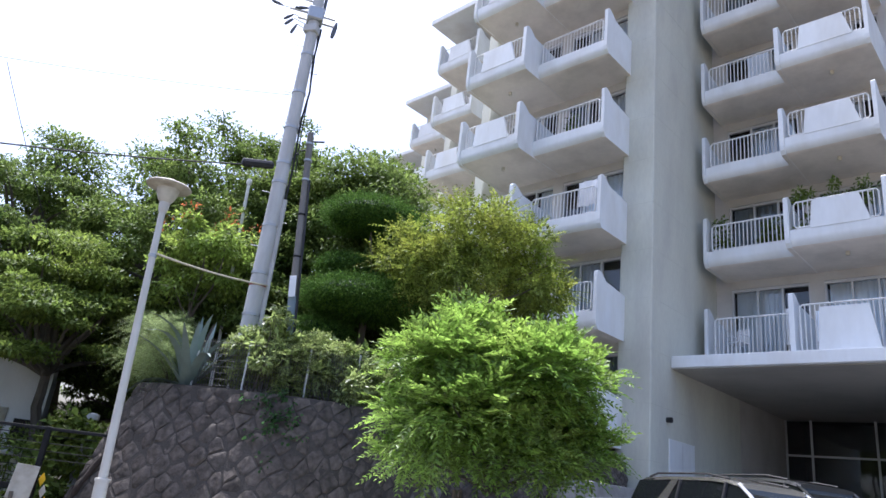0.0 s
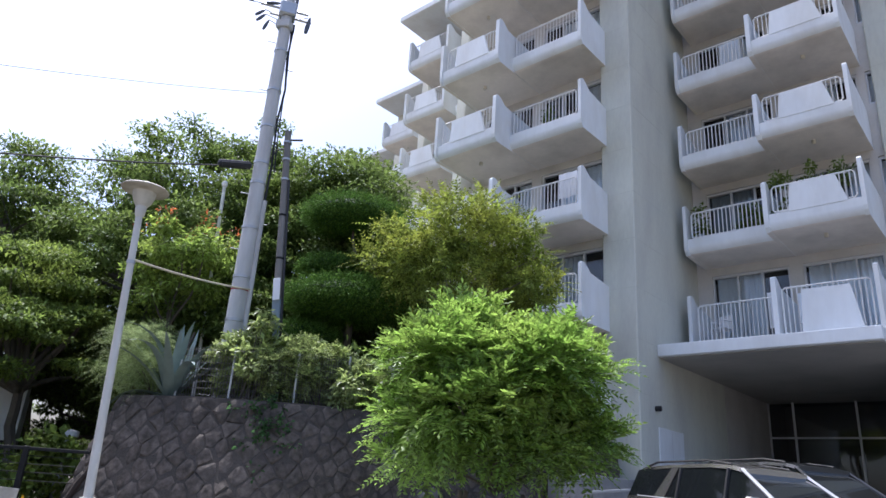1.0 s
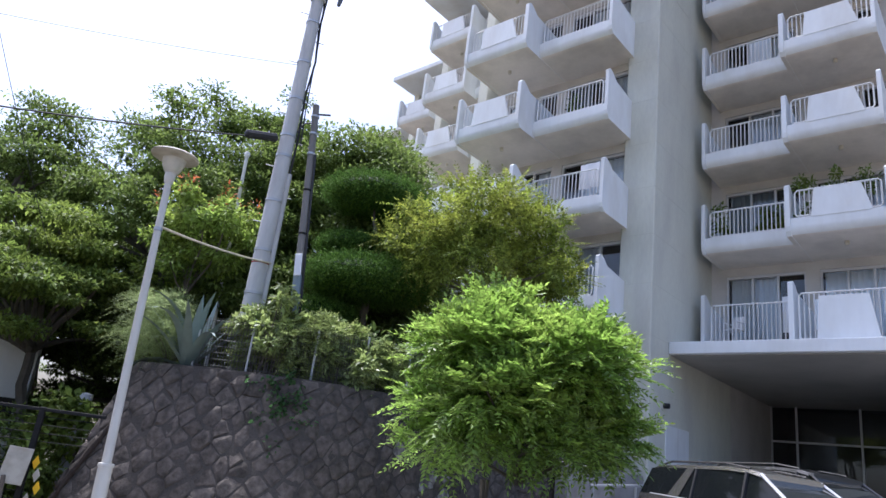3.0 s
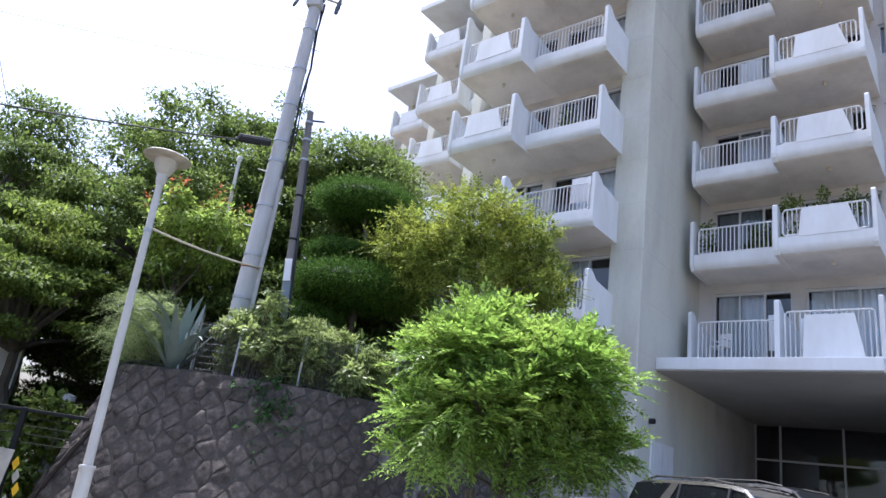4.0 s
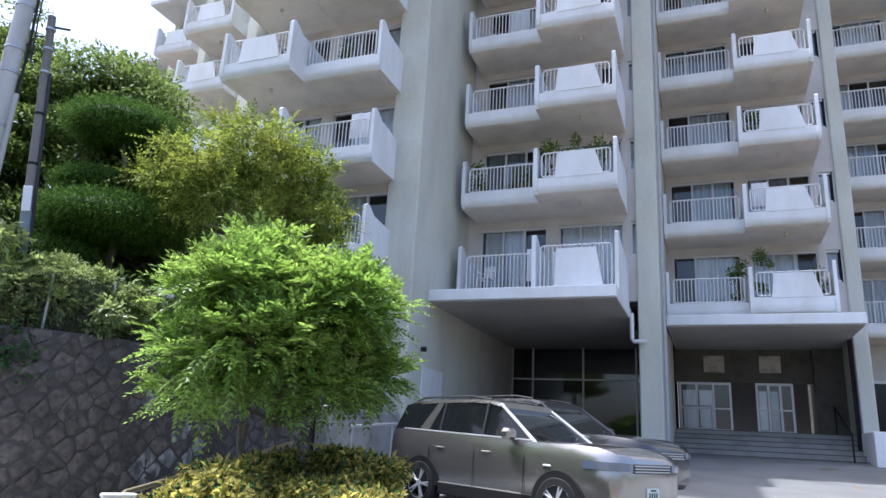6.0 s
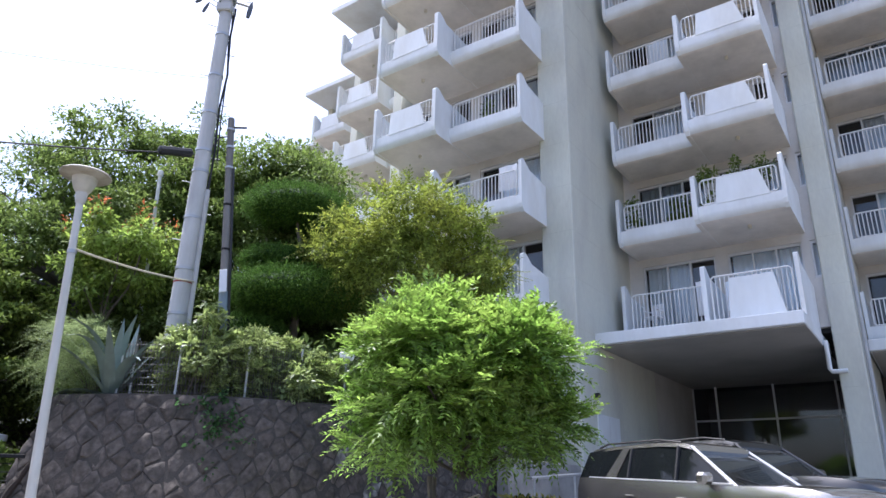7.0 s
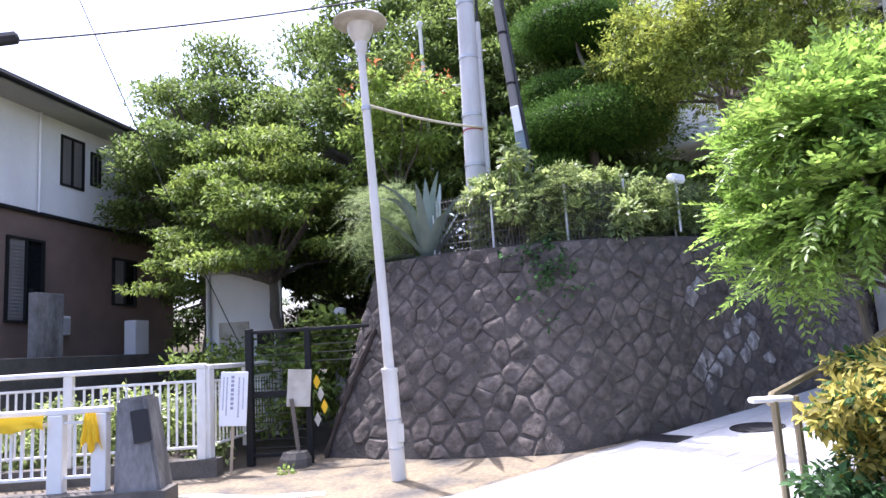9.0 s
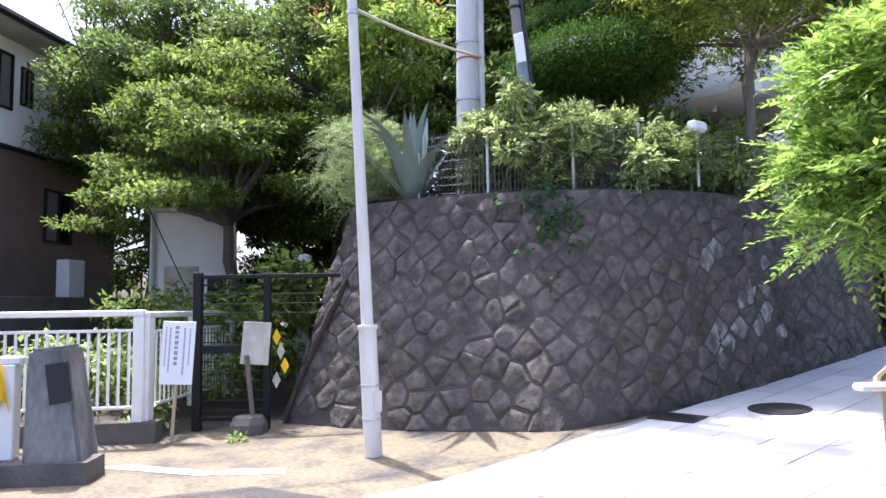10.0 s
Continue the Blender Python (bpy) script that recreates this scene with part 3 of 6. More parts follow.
# thin sheets whose darker colour adds shade below the white canopies
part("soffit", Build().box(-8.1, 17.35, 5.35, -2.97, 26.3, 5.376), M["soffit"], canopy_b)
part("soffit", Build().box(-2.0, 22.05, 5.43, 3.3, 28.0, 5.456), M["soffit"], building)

# recess under the nearer canopy
part("wall", Build().box(-8.5, 22.0, 0.8, -8.12, 26.3, 5.515), M["wallpaint"], building)
rec = holed_wall(-8.1, -2.75, 1.1, 5.5, [(x0, x1, z0, z1) for x0, x1 in ((-8.05, -7.3), (-7.24, -5.37), (-5.31, -3.44), (-3.38, -2.8)) for z0, z1 in ((1.15, 4.14), (4.2, 5.44))], 26.02, 26.1)
glazing = part("glazed_screen", rec, M["alu"], building, "glazed screen with slim metal bars")
for x0, x1 in ((-8.02, -7.3), (-7.24, -5.37), (-5.31, -3.44), (-3.38, -2.76)):
    for z0, z1 in ((1.1, 4.14), (4.2, 5.44)):
        part("pane", Build().box(x0, 26.05, z0, x1, 26.06, z1), M["glass"], glazing).visible_shadow = False
# near-black surfaces paint the darkness behind the glazed screen
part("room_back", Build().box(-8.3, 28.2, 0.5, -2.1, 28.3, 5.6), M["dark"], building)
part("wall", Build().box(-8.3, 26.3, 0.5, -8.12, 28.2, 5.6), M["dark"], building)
door = part("service_door", Build().box(-8.128, 17.1, 1.3, -8.09, 18.6, 3.55, 0.01), M["white"], building, "pale grey painted service door in the pier's flank")
part("door_edge", Build().box(-8.088, 17.84, 1.35, -8.084, 17.86, 3.5), M["alu"], door)
part("door_handle", Build().box(-8.085, 17.95, 2.3, -8.04, 17.98, 2.5, 0.008), M["alu"], door)
for y in (19.3, 19.9):
    part("meter_box", Build().box(-8.12, y, 2.2, -8.02, y + 0.3, 2.9, 0.02), M["grey"], building, "small grey meter box on the wall")
part("lamp_box", Build().tube([(-8.12, 17.0, 4.0), (-7.98, 17.0, 4.0)], 0.07, 10), M["trim"], building)
pipe = Build().tube([(-2.9, 20.1, 5.5), (-2.9, 20.1, 4.75), (-2.85, 20.1, 4.68), (-2.5, 20.1, 4.68)], 0.06, 10)
part("drain_pipe", pipe, M["white"], building, "white bent drain pipe", True)
part("drain_pipe", Build().tube([(-2.02, 20.35, 1.4), (-2.02, 20.35, ROOF)], 0.05, 8), M["grey"], building, "", True)
part("drain_pipe", Build().tube([(3.28, 24.7, 1.8), (3.28, 24.7, ROOF)], 0.06, 8), M["black"], building, "", True)

# entrance under the farther canopy
for i in range(6):
    part("step", Build().box(-2.1, 23.6 + 0.42 * i, 1.3, 3.36, 26.7, 1.55 + 0.165 * (i + 1), 0.012), M["concrete"], building, "grey concrete entrance step" if i == 0 else "")
    # thin dark line along the step's upper front edge
    part("nosing", Build().box(-2.1, 23.592 + 0.42 * i, 1.525 + 0.165 * (i + 1), 3.3, 23.6 + 0.42 * i, 1.553 + 0.165 * (i + 1)), M["darkconcrete"], building)
part("landing", Build().box(-2.1, 26.2, 1.3, 3.36, 29.0, 2.535), M["concrete"], building)
# dark walls and beam stand in for the deep shade of the recess
part("wall", Build().box(-2.1, 28.8, 2.5, 3.36, 29.0, 5.6), M["dark"], building)
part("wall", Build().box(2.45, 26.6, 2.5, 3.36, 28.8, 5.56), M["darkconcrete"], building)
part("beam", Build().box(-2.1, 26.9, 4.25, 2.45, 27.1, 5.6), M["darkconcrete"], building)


def entrance_door(x0, x1):
    n = 3
    xs = [lerp(x0, x1, i / n) for i in range(n + 1)]
    f = holed_wall(x0 - 0.035, x1 + 0.035, 2.54, 4.25, [(p + 0.035, q - 0.035, z0, z1) for p, q in zip(xs, xs[1:]) for z0, z1 in ((2.62, 3.3), (3.35, 4.17))], 26.92, 27.0)
    d = part("entrance_door", f, M["alu"], building, "glazed entrance door with metal frame")
    for i in range(n):
        part("pane", Build().box(lerp(x0, x1, i / n) + 0.035, 26.955, 2.62, lerp(x0, x1, (i + 1) / n) - 0.035, 26.962, 4.17), M["glass"], d).visible_shadow = False
        if i != 2:
            part("curtain", Build().box(lerp(x0, x1, i / n) + 0.08, 27.3, 2.65, lerp(x0, x1, (i + 1) / n) - 0.05, 27.33, 4.0), M["curtain"], d)


entrance_door(-1.95, -0.25)
entrance_door(0.62, 1.75)
for x in (-1.1, 0.75):
    part("notice", Build().box(x, 26.86, 4.6, x + 0.7, 26.9, 5.2, 0.01), M["oldboard"], building, "pale sign panel over the entrance")
part("handrail", Build().tube([(2.9, 23.4, 2.45), (2.9, 26.3, 3.45)], 0.03, 8).tube([(2.9, 23.5, 1.6), (2.9, 23.5, 2.5)], 0.025, 8).tube([(2.9, 26.2, 2.5), (2.9, 26.2, 3.4)], 0.025, 8), M["black"], building)
part("handrail", Build().tube([(-1.9, 26.3, 3.35), (-0.9, 26.3, 3.35)], 0.03, 8).tube([(-1.9, 26.3, 2.5), (-1.9, 26.3, 3.35)], 0.025, 8).tube([(-0.9, 26.3, 2.5), (-0.9, 26.3, 3.35)], 0.025, 8), M["steel"], building)
part("step_wall", Build().box(3.3, 22.6, 1.3, 3.62, 24.5, 2.55, 0.02), M["white"], building, "low white wall beside the steps")
# ground floor of the farthest bay
part("wall", Build().box(3.8, 28.9, 1.0, 9.4, 29.1, 6.0), M["wallpaint"], building)
shop = part("window", holed_wall(4.3, 8.6, 2.0, 4.6, [(4.4, 6.4, 2.1, 4.5), (6.5, 8.5, 2.1, 4.5)], 28.84, 28.92), M["alu"], building)
for x in (4.4, 6.5):
    part("pane", Build().box(x, 28.87, 2.1, x + 2.0, 28.88, 4.5), M["carglass"], shop)


# ---- retaining wall and terrace ----
WALL_TOP = 2.8
WALL_PATH = [  # foot x, y and top x, y
    (-14.6, 6.7, -14.0, 7.3), (-13.2, 5.2, -12.8, 6.0), (-12.13, 4.2, -12.02, 5.15), (-10.6, 4.87, -10.78, 5.66), (-9.5, 5.57, -9.9, 6.35),
    (-8.98, 6.05, -9.36, 6.95), (-8.67, 7.36, -8.95, 7.85), (-8.55, 8.7, -8.75, 8.95), (-8.5, 11.5, -8.65, 11.6), (-8.55, 16.0, -8.7, 16.0)]
_cum = [0.0]
for _a, _b in zip(WALL_PATH, WALL_PATH[1:]):
    _cum.append(_cum[-1] + math.hypot(_b[0] - _a[0], _b[1] - _a[1]))
WALL_LEN = _cum[-1]


def wall_row(s):
    s = max(0.0, min(WALL_LEN - 1e-6, s))
    i = max(k for k in range(len(_cum) - 1) if _cum[k] <= s)
    t = (s - _cum[i]) / (_cum[i + 1] - _cum[i])
    a, b = WALL_PATH[i], WALL_PATH[i + 1]
    if i >= 2:  # round the bends, but keep the corner sharp
        p0 = WALL_PATH[i - 1] if i > 2 else a
        p3 = WALL_PATH[min(i + 2, len(WALL_PATH) - 1)]
        return [0.5 * (2 * a[k] + (b[k] - p0[k]) * t + (2 * p0[k] - 5 * a[k] + 4 * b[k] - p3[k]) * t * t + (3 * a[k] - p0[k] - 3 * b[k] + p3[k]) * t ** 3) for k in range(4)]
    return [lerp(a[k], b[k], t) for k in range(4)]


def wall_point(s, h, out=0.0):
    """A point on the wall's face: s metres along, h 0 at the foot to 1 at the top, pushed out along the normal."""
    r, q = wall_row(s), wall_row(s + 0.05)
    d = Vector((q[0] - r[0], q[1] - r[1], 0))
    if d.length < 1e-6:
        d = Vector((0, 1, 0))
    d.normalize()
    n = Vector((d.y, -d.x, 0.12)).normalized()
    x, y = lerp(r[0], r[2], h), lerp(r[1], r[3], h)
    return Vector((x, y, lerp(ground_z(r[1]) - 0.02, WALL_TOP, h))) + n * out


def wall_body():
    b = Build()
    n, m = 110, 8
    v = [tuple(wall_point(WALL_LEN * i / n, j / m, 0.0)) for i in range(n + 1) for j in range(m + 1)]
    f = [(i * (m + 1) + j, (i + 1) * (m + 1) + j, (i + 1) * (m + 1) + j + 1, i * (m + 1) + j + 1) for i in range(n) for j in range(m)]
    b.add(v, f)
    # capping course and the back of the wall
    k = len(b.v)
    for i in range(n + 1):
        r, q = wall_row(WALL_LEN * i / n), wall_row(WALL_LEN * i / n + 0.05)
        d = Vector((q[0] - r[0], q[1] - r[1], 0)).normalized() if i < n else Vector((0, 1, 0))
        nn = Vector((-d.y, d.x, 0))
        p = Vector((r[2], r[3], WALL_TOP))
        b.v += [tuple(p), tuple(p + nn * 0.35), tuple(p + nn * 0.35 - Vector((0, 0, 1.2)))]
    for i in range(n):
        a, c = k + 3 * i, k + 3 * i + 3
        b.f += [(a, c, c + 1, a + 1), (a + 1, c + 1, c + 2, a + 2)]
    return solid("wall_stone", b, M["mortar"], "dark dry-looking retaining wall of fitted stones", "stone wall", "structure", fix=False)


stone_wall = wall_body()


def clip_cell(poly, mx, my, nx, ny):
    out = []
    for i in range(len(poly)):
        a, b = poly[i], poly[(i + 1) % len(poly)]
        da, db = (a[0] - mx) * nx + (a[1] - my) * ny, (b[0] - mx) * nx + (b[1] - my) * ny
        if da <= 0:
            out.append(a)
        if da * db < 0:
            t = da / (da - db)
            out.append((lerp(a[0], b[0], t), lerp(a[1], b[1], t)))
    return out


def wall_stones():
    rnd = random.Random(21)
    H, sx, sy = 2.75, 0.42, 0.178
    seeds = []
    rows = int(H / sy) + 1
    for j in range(-1, rows + 2):
        for i in range(-1, int(WALL_LEN / sx) + 2):
            seeds.append((i * sx + (0.5 * sx if j % 2 else 0) + rnd.uniform(-0.10, 0.10), j * sy + rnd.uniform(-0.055, 0.055)))
    rest = Build()
    for p in seeds:
        if not (0 < p[0] < WALL_LEN and 0.02 < p[1] < H - 0.02):
            continue
        cell = [(p[0] - 0.5, p[1] - 0.5), (p[0] + 0.5, p[1] - 0.5), (p[0] + 0.5, p[1] + 0.5), (p[0] - 0.5, p[1] + 0.5)]
        for q in seeds:
            dx, dy = q[0] - p[0], q[1] - p[1]
            if (dx or dy) and dx * dx + dy * dy < 0.9:
                cell = clip_cell(cell, (p[0] + q[0]) / 2, (p[1] + q[1]) / 2, dx, dy)
        cell = clip_cell(cell, 0, 0.0, 0, -1)
        cell = clip_cell(cell, 0, H - 0.005, 0, 1)
        if len(cell) < 3:
            continue
        cx, cy = sum(c[0] for c in cell) / len(cell), sum(c[1] for c in cell) / len(cell)
        proud = rnd.uniform(0.010, 0.030)
        tilt_s, tilt_h = rnd.uniform(-0.05, 0.05), rnd.uniform(-0.05, 0.05)
        rings = []
        for shrink, out in ((1.0, -0.02), (0.92, 0.0), (0.78, proud * 0.65), (0.52, proud * 0.95), (0.25, proud * 1.08)):
            ring = []
            for c in cell:
                j = 1 + rnd.uniform(-0.09, 0.03)
                u, w = cx + (c[0] - cx) * shrink * j, cy + (c[1] - cy) * shrink * j
                o = out + (u - cx) * tilt_s + (w - cy) * tilt_h + 0.03 * noise.noise(Vector((u * 7, w * 7, 0.5))) + rnd.uniform(-0.005, 0.005)
                ring.append(wall_point(u, max(0.0, min(1.0, w / H)), max(-0.03, o)))
            rings.append(ring)
        n = len(cell)
        v = [q for r in rings for q in r]
        f = [(a * n + k, a * n + (k + 1) % n, (a + 1) * n + (k + 1) % n, (a + 1) * n + k) for a in range(4) for k in range(n)] + [tuple(4 * n + k for k in range(n))]
        if 3.3 < p[0] < 11.4:
            b = Build().add(v, f)
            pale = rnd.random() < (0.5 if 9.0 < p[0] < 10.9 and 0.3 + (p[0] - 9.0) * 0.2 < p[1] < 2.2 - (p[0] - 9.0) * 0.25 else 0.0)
            part("stone", b.mesh("stone", M["patched_stone"] if pale else M["stone"], True, False), None, stone_wall, "stone with pale patches" if pale else "")
        else:
            rest.add(v, f)
    part("stones", rest, M["stone"], stone_wall, fix=False)["kind"] = "stuff"


def terrace():
    """Planted ground behind the wall, rising to the back."""
    b = Build()
    n, m = 60, 14
    for i in range(n + 1):
        r = wall_row(WALL_LEN * i / n)
        p = Vector((r[2], r[3], 0))
        far = Vector((lerp(-34, -9.6, i / n), lerp(12, 16.0, (i / n)), 0))
        if i / n > 0.5:
            far = Vector((lerp(-24, -9.3, (i / n - 0.5) * 2), 15.9, 0))
        for j in range(m + 1):
            t = j / m
            q = p.lerp(far, t)
            z = WALL_TOP - 0.10 + (1.6 * t ** 0.8) * min(1, (p - far).length / 6) + 0.12 * noise.noise(q * 0.9)
            b.v.append((q.x, q.y, z if j else WALL_TOP - 0.12))
    b.f = [(i * (m + 1) + j, (i + 1) * (m + 1) + j, (i + 1) * (m + 1) + j + 1, i * (m + 1) + j + 1) for i in range(n) for j in range(m)]
    return solid("terrace_ground", b, M["soil"], "shaded soil of the planted terrace behind the wall", "ground", "structure", smooth=True)


terrace()


# ---- plants ----
def leaf_mesh(name, base, axis, nrm, length, width, mat, fold=0.25):
    """Many leaves in one mesh: each a folded blade of four corners and a mid rib."""
    axis = axis / np.linalg.norm(axis, axis=1, keepdims=True)
    side = np.cross(nrm, axis)
    side /= np.linalg.norm(side, axis=1, keepdims=True) + 1e-9
    up = np.cross(axis, side)
    L, Wd = length[:, None], width[:, None]
    v = np.stack([base, base + axis * L * 0.45 + side * Wd * 0.5 + up * Wd * fold, base + axis * L, base + axis * L * 0.45 - side * Wd * 0.5 + up * Wd * fold], axis=1)
    n = len(base)
    me = bpy.data.meshes.new(name)
    me.vertices.add(4 * n)
    me.vertices.foreach_set("co", v.reshape(-1).astype(np.float32))
    tri = (np.arange(n)[:, None] * 4 + np.array([0, 1, 2, 0, 2, 3])[None, :]).reshape(-1)
    me.loops.add(6 * n)
    me.loops.foreach_set("vertex_index", tri.astype(np.int32))
    me.polygons.add(2 * n)
    me.polygons.foreach_set("loop_start", np.arange(0, 6 * n, 3, dtype=np.int32))
    me.update(calc_edges=True)
    me.materials.append(mat)
    return me


def unit(rs, n):
    d = rs.normal(size=(n, 3))
    return d / np.linalg.norm(d, axis=1, keepdims=True)


def puff_leaves(name, mat, puffs, count, size, seed, flat=0.6, inner=0.45, slim=0.45, droop=0.3, splay=0.7, skin=0.5):
    """Leaves gathered about puffs (x, y, z, rx, ry, rz); denser towards each puff's skin."""
    rs = np.random.RandomState(seed)
    P = np.array(puffs, dtype=float)
    area = (P[:, 3] * P[:, 4] * P[:, 5]) ** (2 / 3)
    k = rs.choice(len(P), size=count, p=area / area.sum())
    d = unit(rs, count)
    r = inner + (1 - inner) * rs.rand(count) ** 0.6
    r *= 1 + 0.12 * rs.normal(size=count)
    base = P[k, :3] + d * P[k, 3:6] * r[:, None]
    axis = d * splay + unit(rs, count) * 0.8 + np.array([0, 0, -droop])
    nrm = np.array([0, 0, 1.0]) * flat + d * skin + unit(rs, count) * 0.5
    ln = size * rs.uniform(0.6, 1.25, count)
    return leaf_mesh(name, base, axis, nrm, ln, ln * slim, mat)


def frond_leaves(name, mat, puffs, count, length, seed, leaflets=11, leaf=0.075, slim=0.36, droop=0.25, rise=0.12):
    """Feathered fronds: leaflets in pairs along a bent rib, fanning out of puffs."""
    rs = np.random.RandomState(seed)
    P = np.array(puffs, dtype=float)
    area = (P[:, 3] * P[:, 4] * P[:, 5]) ** (2 / 3)
    k = rs.choice(len(P), size=count, p=area / area.sum())
    d = unit(rs, count)
    d[:, 2] = np.abs(d[:, 2]) * np.where(rs.rand(count) < 0.7, 1, -1)
    base = P[k, :3] + d * P[k, 3:6] * (0.45 + 0.45 * rs.rand(count))[:, None]
    ax = d + unit(rs, count) * 0.5 + np.array([0, 0, rise])
    ax /= np.linalg.norm(ax, axis=1, keepdims=True)
    side = np.cross(ax, unit(rs, count) * 0.5 + np.array([0, 0, 1.0]))
    side /= np.linalg.norm(side, axis=1, keepdims=True)
    up = np.cross(side, ax)
    ln = length * rs.uniform(0.6, 1.2, count)
    B, A, N, LL = [], [], [], []
    for j in range(leaflets):
        t = (j // 2 + 1) / (leaflets // 2 + 1) if j < leaflets - 1 else 1.0
        s = (1 if j % 2 else -1) if j < leaflets - 1 else 0
        p = base + ax * (ln * t)[:, None] + np.array([0, 0, -1.0]) * (droop * ln * t * t)[:, None]
        a = side * s * 0.9 + ax * 0.65 + np.array([0, 0, -0.25 * t]) + rs.normal(size=(count, 3)) * 0.12
        B.append(p)
        A.append(a)
        N.append(up + rs.normal(size=(count, 3)) * 0.25)
        LL.append(leaf * rs.uniform(0.75, 1.2, count) * (1.1 - 0.35 * t))
    ll = np.concatenate(LL)
    return leaf_mesh(name, np.concatenate(B), np.concatenate(A), np.concatenate(N), ll, ll * slim, mat)


def crown_puffs(cx, cy, cz, rx, ry, rz, n, size, seed, bottom=-0.6, rough=0.3):
    """Puffs scattered over an uneven ellipsoid, leaving gaps."""
    rnd = random.Random(seed)
    out = []
    while len(out) < n:
        u = Vector((rnd.gauss(0, 1), rnd.gauss(0, 1), rnd.gauss(0, 1))).normalized()
        if u.z < bottom:
            continue
        r = rnd.uniform(0.45, 1.0) * (0.85 + rough * noise.noise(u * 1.7 + Vector((seed, 0, 0))))
        s = size * rnd.uniform(0.6, 1.25)
        out.append((cx + u.x * rx * r, cy + u.y * ry * r, cz + u.z * rz * r, s, s, s * rnd.uniform(0.5, 0.75)))
    return out


def limb(b, p, q, r0, r1, rnd, bend=0.15, n=6):
    p, q = Vector(p), Vector(q)
    d = (q - p).length
    pts, rad = [], []
    off = Vector((rnd.uniform(-1, 1), rnd.uniform(-1, 1), rnd.uniform(0.1, 0.8))) * bend * d
    for i in range(n):
        t = i / (n - 1)
        pts.append(p.lerp(q, t) + off * math.sin(math.pi * t) * 0.5 + Vector((rnd.uniform(-1, 1), rnd.uniform(-1, 1), 0)) * 0.02 * d)
        rad.append(lerp(r0, r1, t))
    b.tube(pts, rad, 7)


def tree(name, label, category, base, fork, puffs, trunk_r, leaf_me, limbs=7, seed=1, stems=1, group=""):
    rnd = random.Random(seed)
    t = thing(name, label, category, group, at=base)
    inv = Matrix.Translation(-Vector(base))
    for s in range(stems):
        off = Vector((rnd.uniform(-1, 1), rnd.uniform(-1, 1), 0)) * (0.22 * (stems > 1))
        b = Build()
        limb(b, Vector(base) + off * 0.5 - Vector((0, 0, 0.15)), Vector(fork) + off * 2, trunk_r * rnd.uniform(0.8, 1.0), trunk_r * 0.6, rnd, 0.10, 8)
        part("trunk", b.move(inv), M["bark"], t, smooth=True)
    step = max(1, len(puffs) // limbs)
    for p in puffs[::step]:
        b = Build()
        limb(b, fork, p[:3], trunk_r * 0.5, 0.012, rnd, 0.2)
        part("limb", b.move(inv), M["bark"], t, smooth=True)
    for me in leaf_me if isinstance(leaf_me, list) else [leaf_me]:
        part("crown", me, None, t, at=inv)
    return t


# bright green ash in the planting bed before the car park
ASH = (-5.55, 6.88)
puffs = crown_puffs(ASH[0] - 0.06, ASH[1], 2.74, 1.68, 1.68, 1.2, 110, 0.38, 3, -0.85, 0.36)
tree("ash_tree", "bright green feathery ash tree with a round dense crown", "tree", (ASH[0] + 0.05, ASH[1], ground_z(ASH[1])), (ASH[0], ASH[1], 1.65), puffs, 0.05,
     [frond_leaves("crown", M["leaf_ash"], puffs, 7000, 0.36, 5, 15, 0.10, 0.38, 0.28, 0.35)], 14, 4, 3)

# yellow-green tree on the terrace
MAP = (-8.85, 9.75)
puffs = crown_puffs(MAP[0] - 0.05, MAP[1], 5.8, 2.5, 2.4, 1.65, 92, 0.33, 8, -0.68, 0.28)
tree("broadleaf_tree", "yellow-green small-leaved tree with several pale stems on the terrace", "tree", (MAP[0], MAP[1] - 0.3, 2.8), (MAP[0], MAP[1], 5.0), puffs, 0.08,
     [puff_leaves("crown", M["leaf_maple"], puffs, 17000, 0.10, 9, flat=1.2, inner=0.3, slim=0.5), frond_leaves("crown", M["leaf_maple"], puffs, 1700, 0.42, 13, 13, 0.085, 0.45, 0.1)], 13, 9, 3)

# cloud-pruned podocarp
puffs = [(-11.4, 9.1, 7.2, 1.05, 1.0, 0.36), (-11.6, 8.9, 5.98, 0.75, 0.7, 0.26), (-10.98, 8.9, 5.18, 1.3, 1.2, 0.40), (-10.3, 9.6, 6.1, 0.75, 0.75, 0.25),
         (-11.9, 8.5, 4.45, 0.8, 0.7, 0.30)]
pine = tree("cloud_pruned_tree", "dark green cloud-pruned evergreen with flat rounded pads", "tree", (-11.1, 9.3, 2.8), (-11.05, 9.2, 5.6), puffs, 0.12,
            puff_leaves("crown", M["leaf_pine"], puffs, 110000, 0.06, 11, flat=0.1, inner=0.9, slim=0.32, droop=-0.1, splay=0.8, skin=1.5), 8, 12)
for x, y, z, rx, ry, rz in puffs:  # a solid dark filler makes each pad opaque and paints its inner shade
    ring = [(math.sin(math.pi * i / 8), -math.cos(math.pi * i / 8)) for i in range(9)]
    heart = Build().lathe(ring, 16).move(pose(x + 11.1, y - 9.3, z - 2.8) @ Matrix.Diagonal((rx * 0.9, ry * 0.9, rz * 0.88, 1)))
    part("pad_core", heart, M["leaf_ivy"], pine, "solid dark filler inside the pad", True)


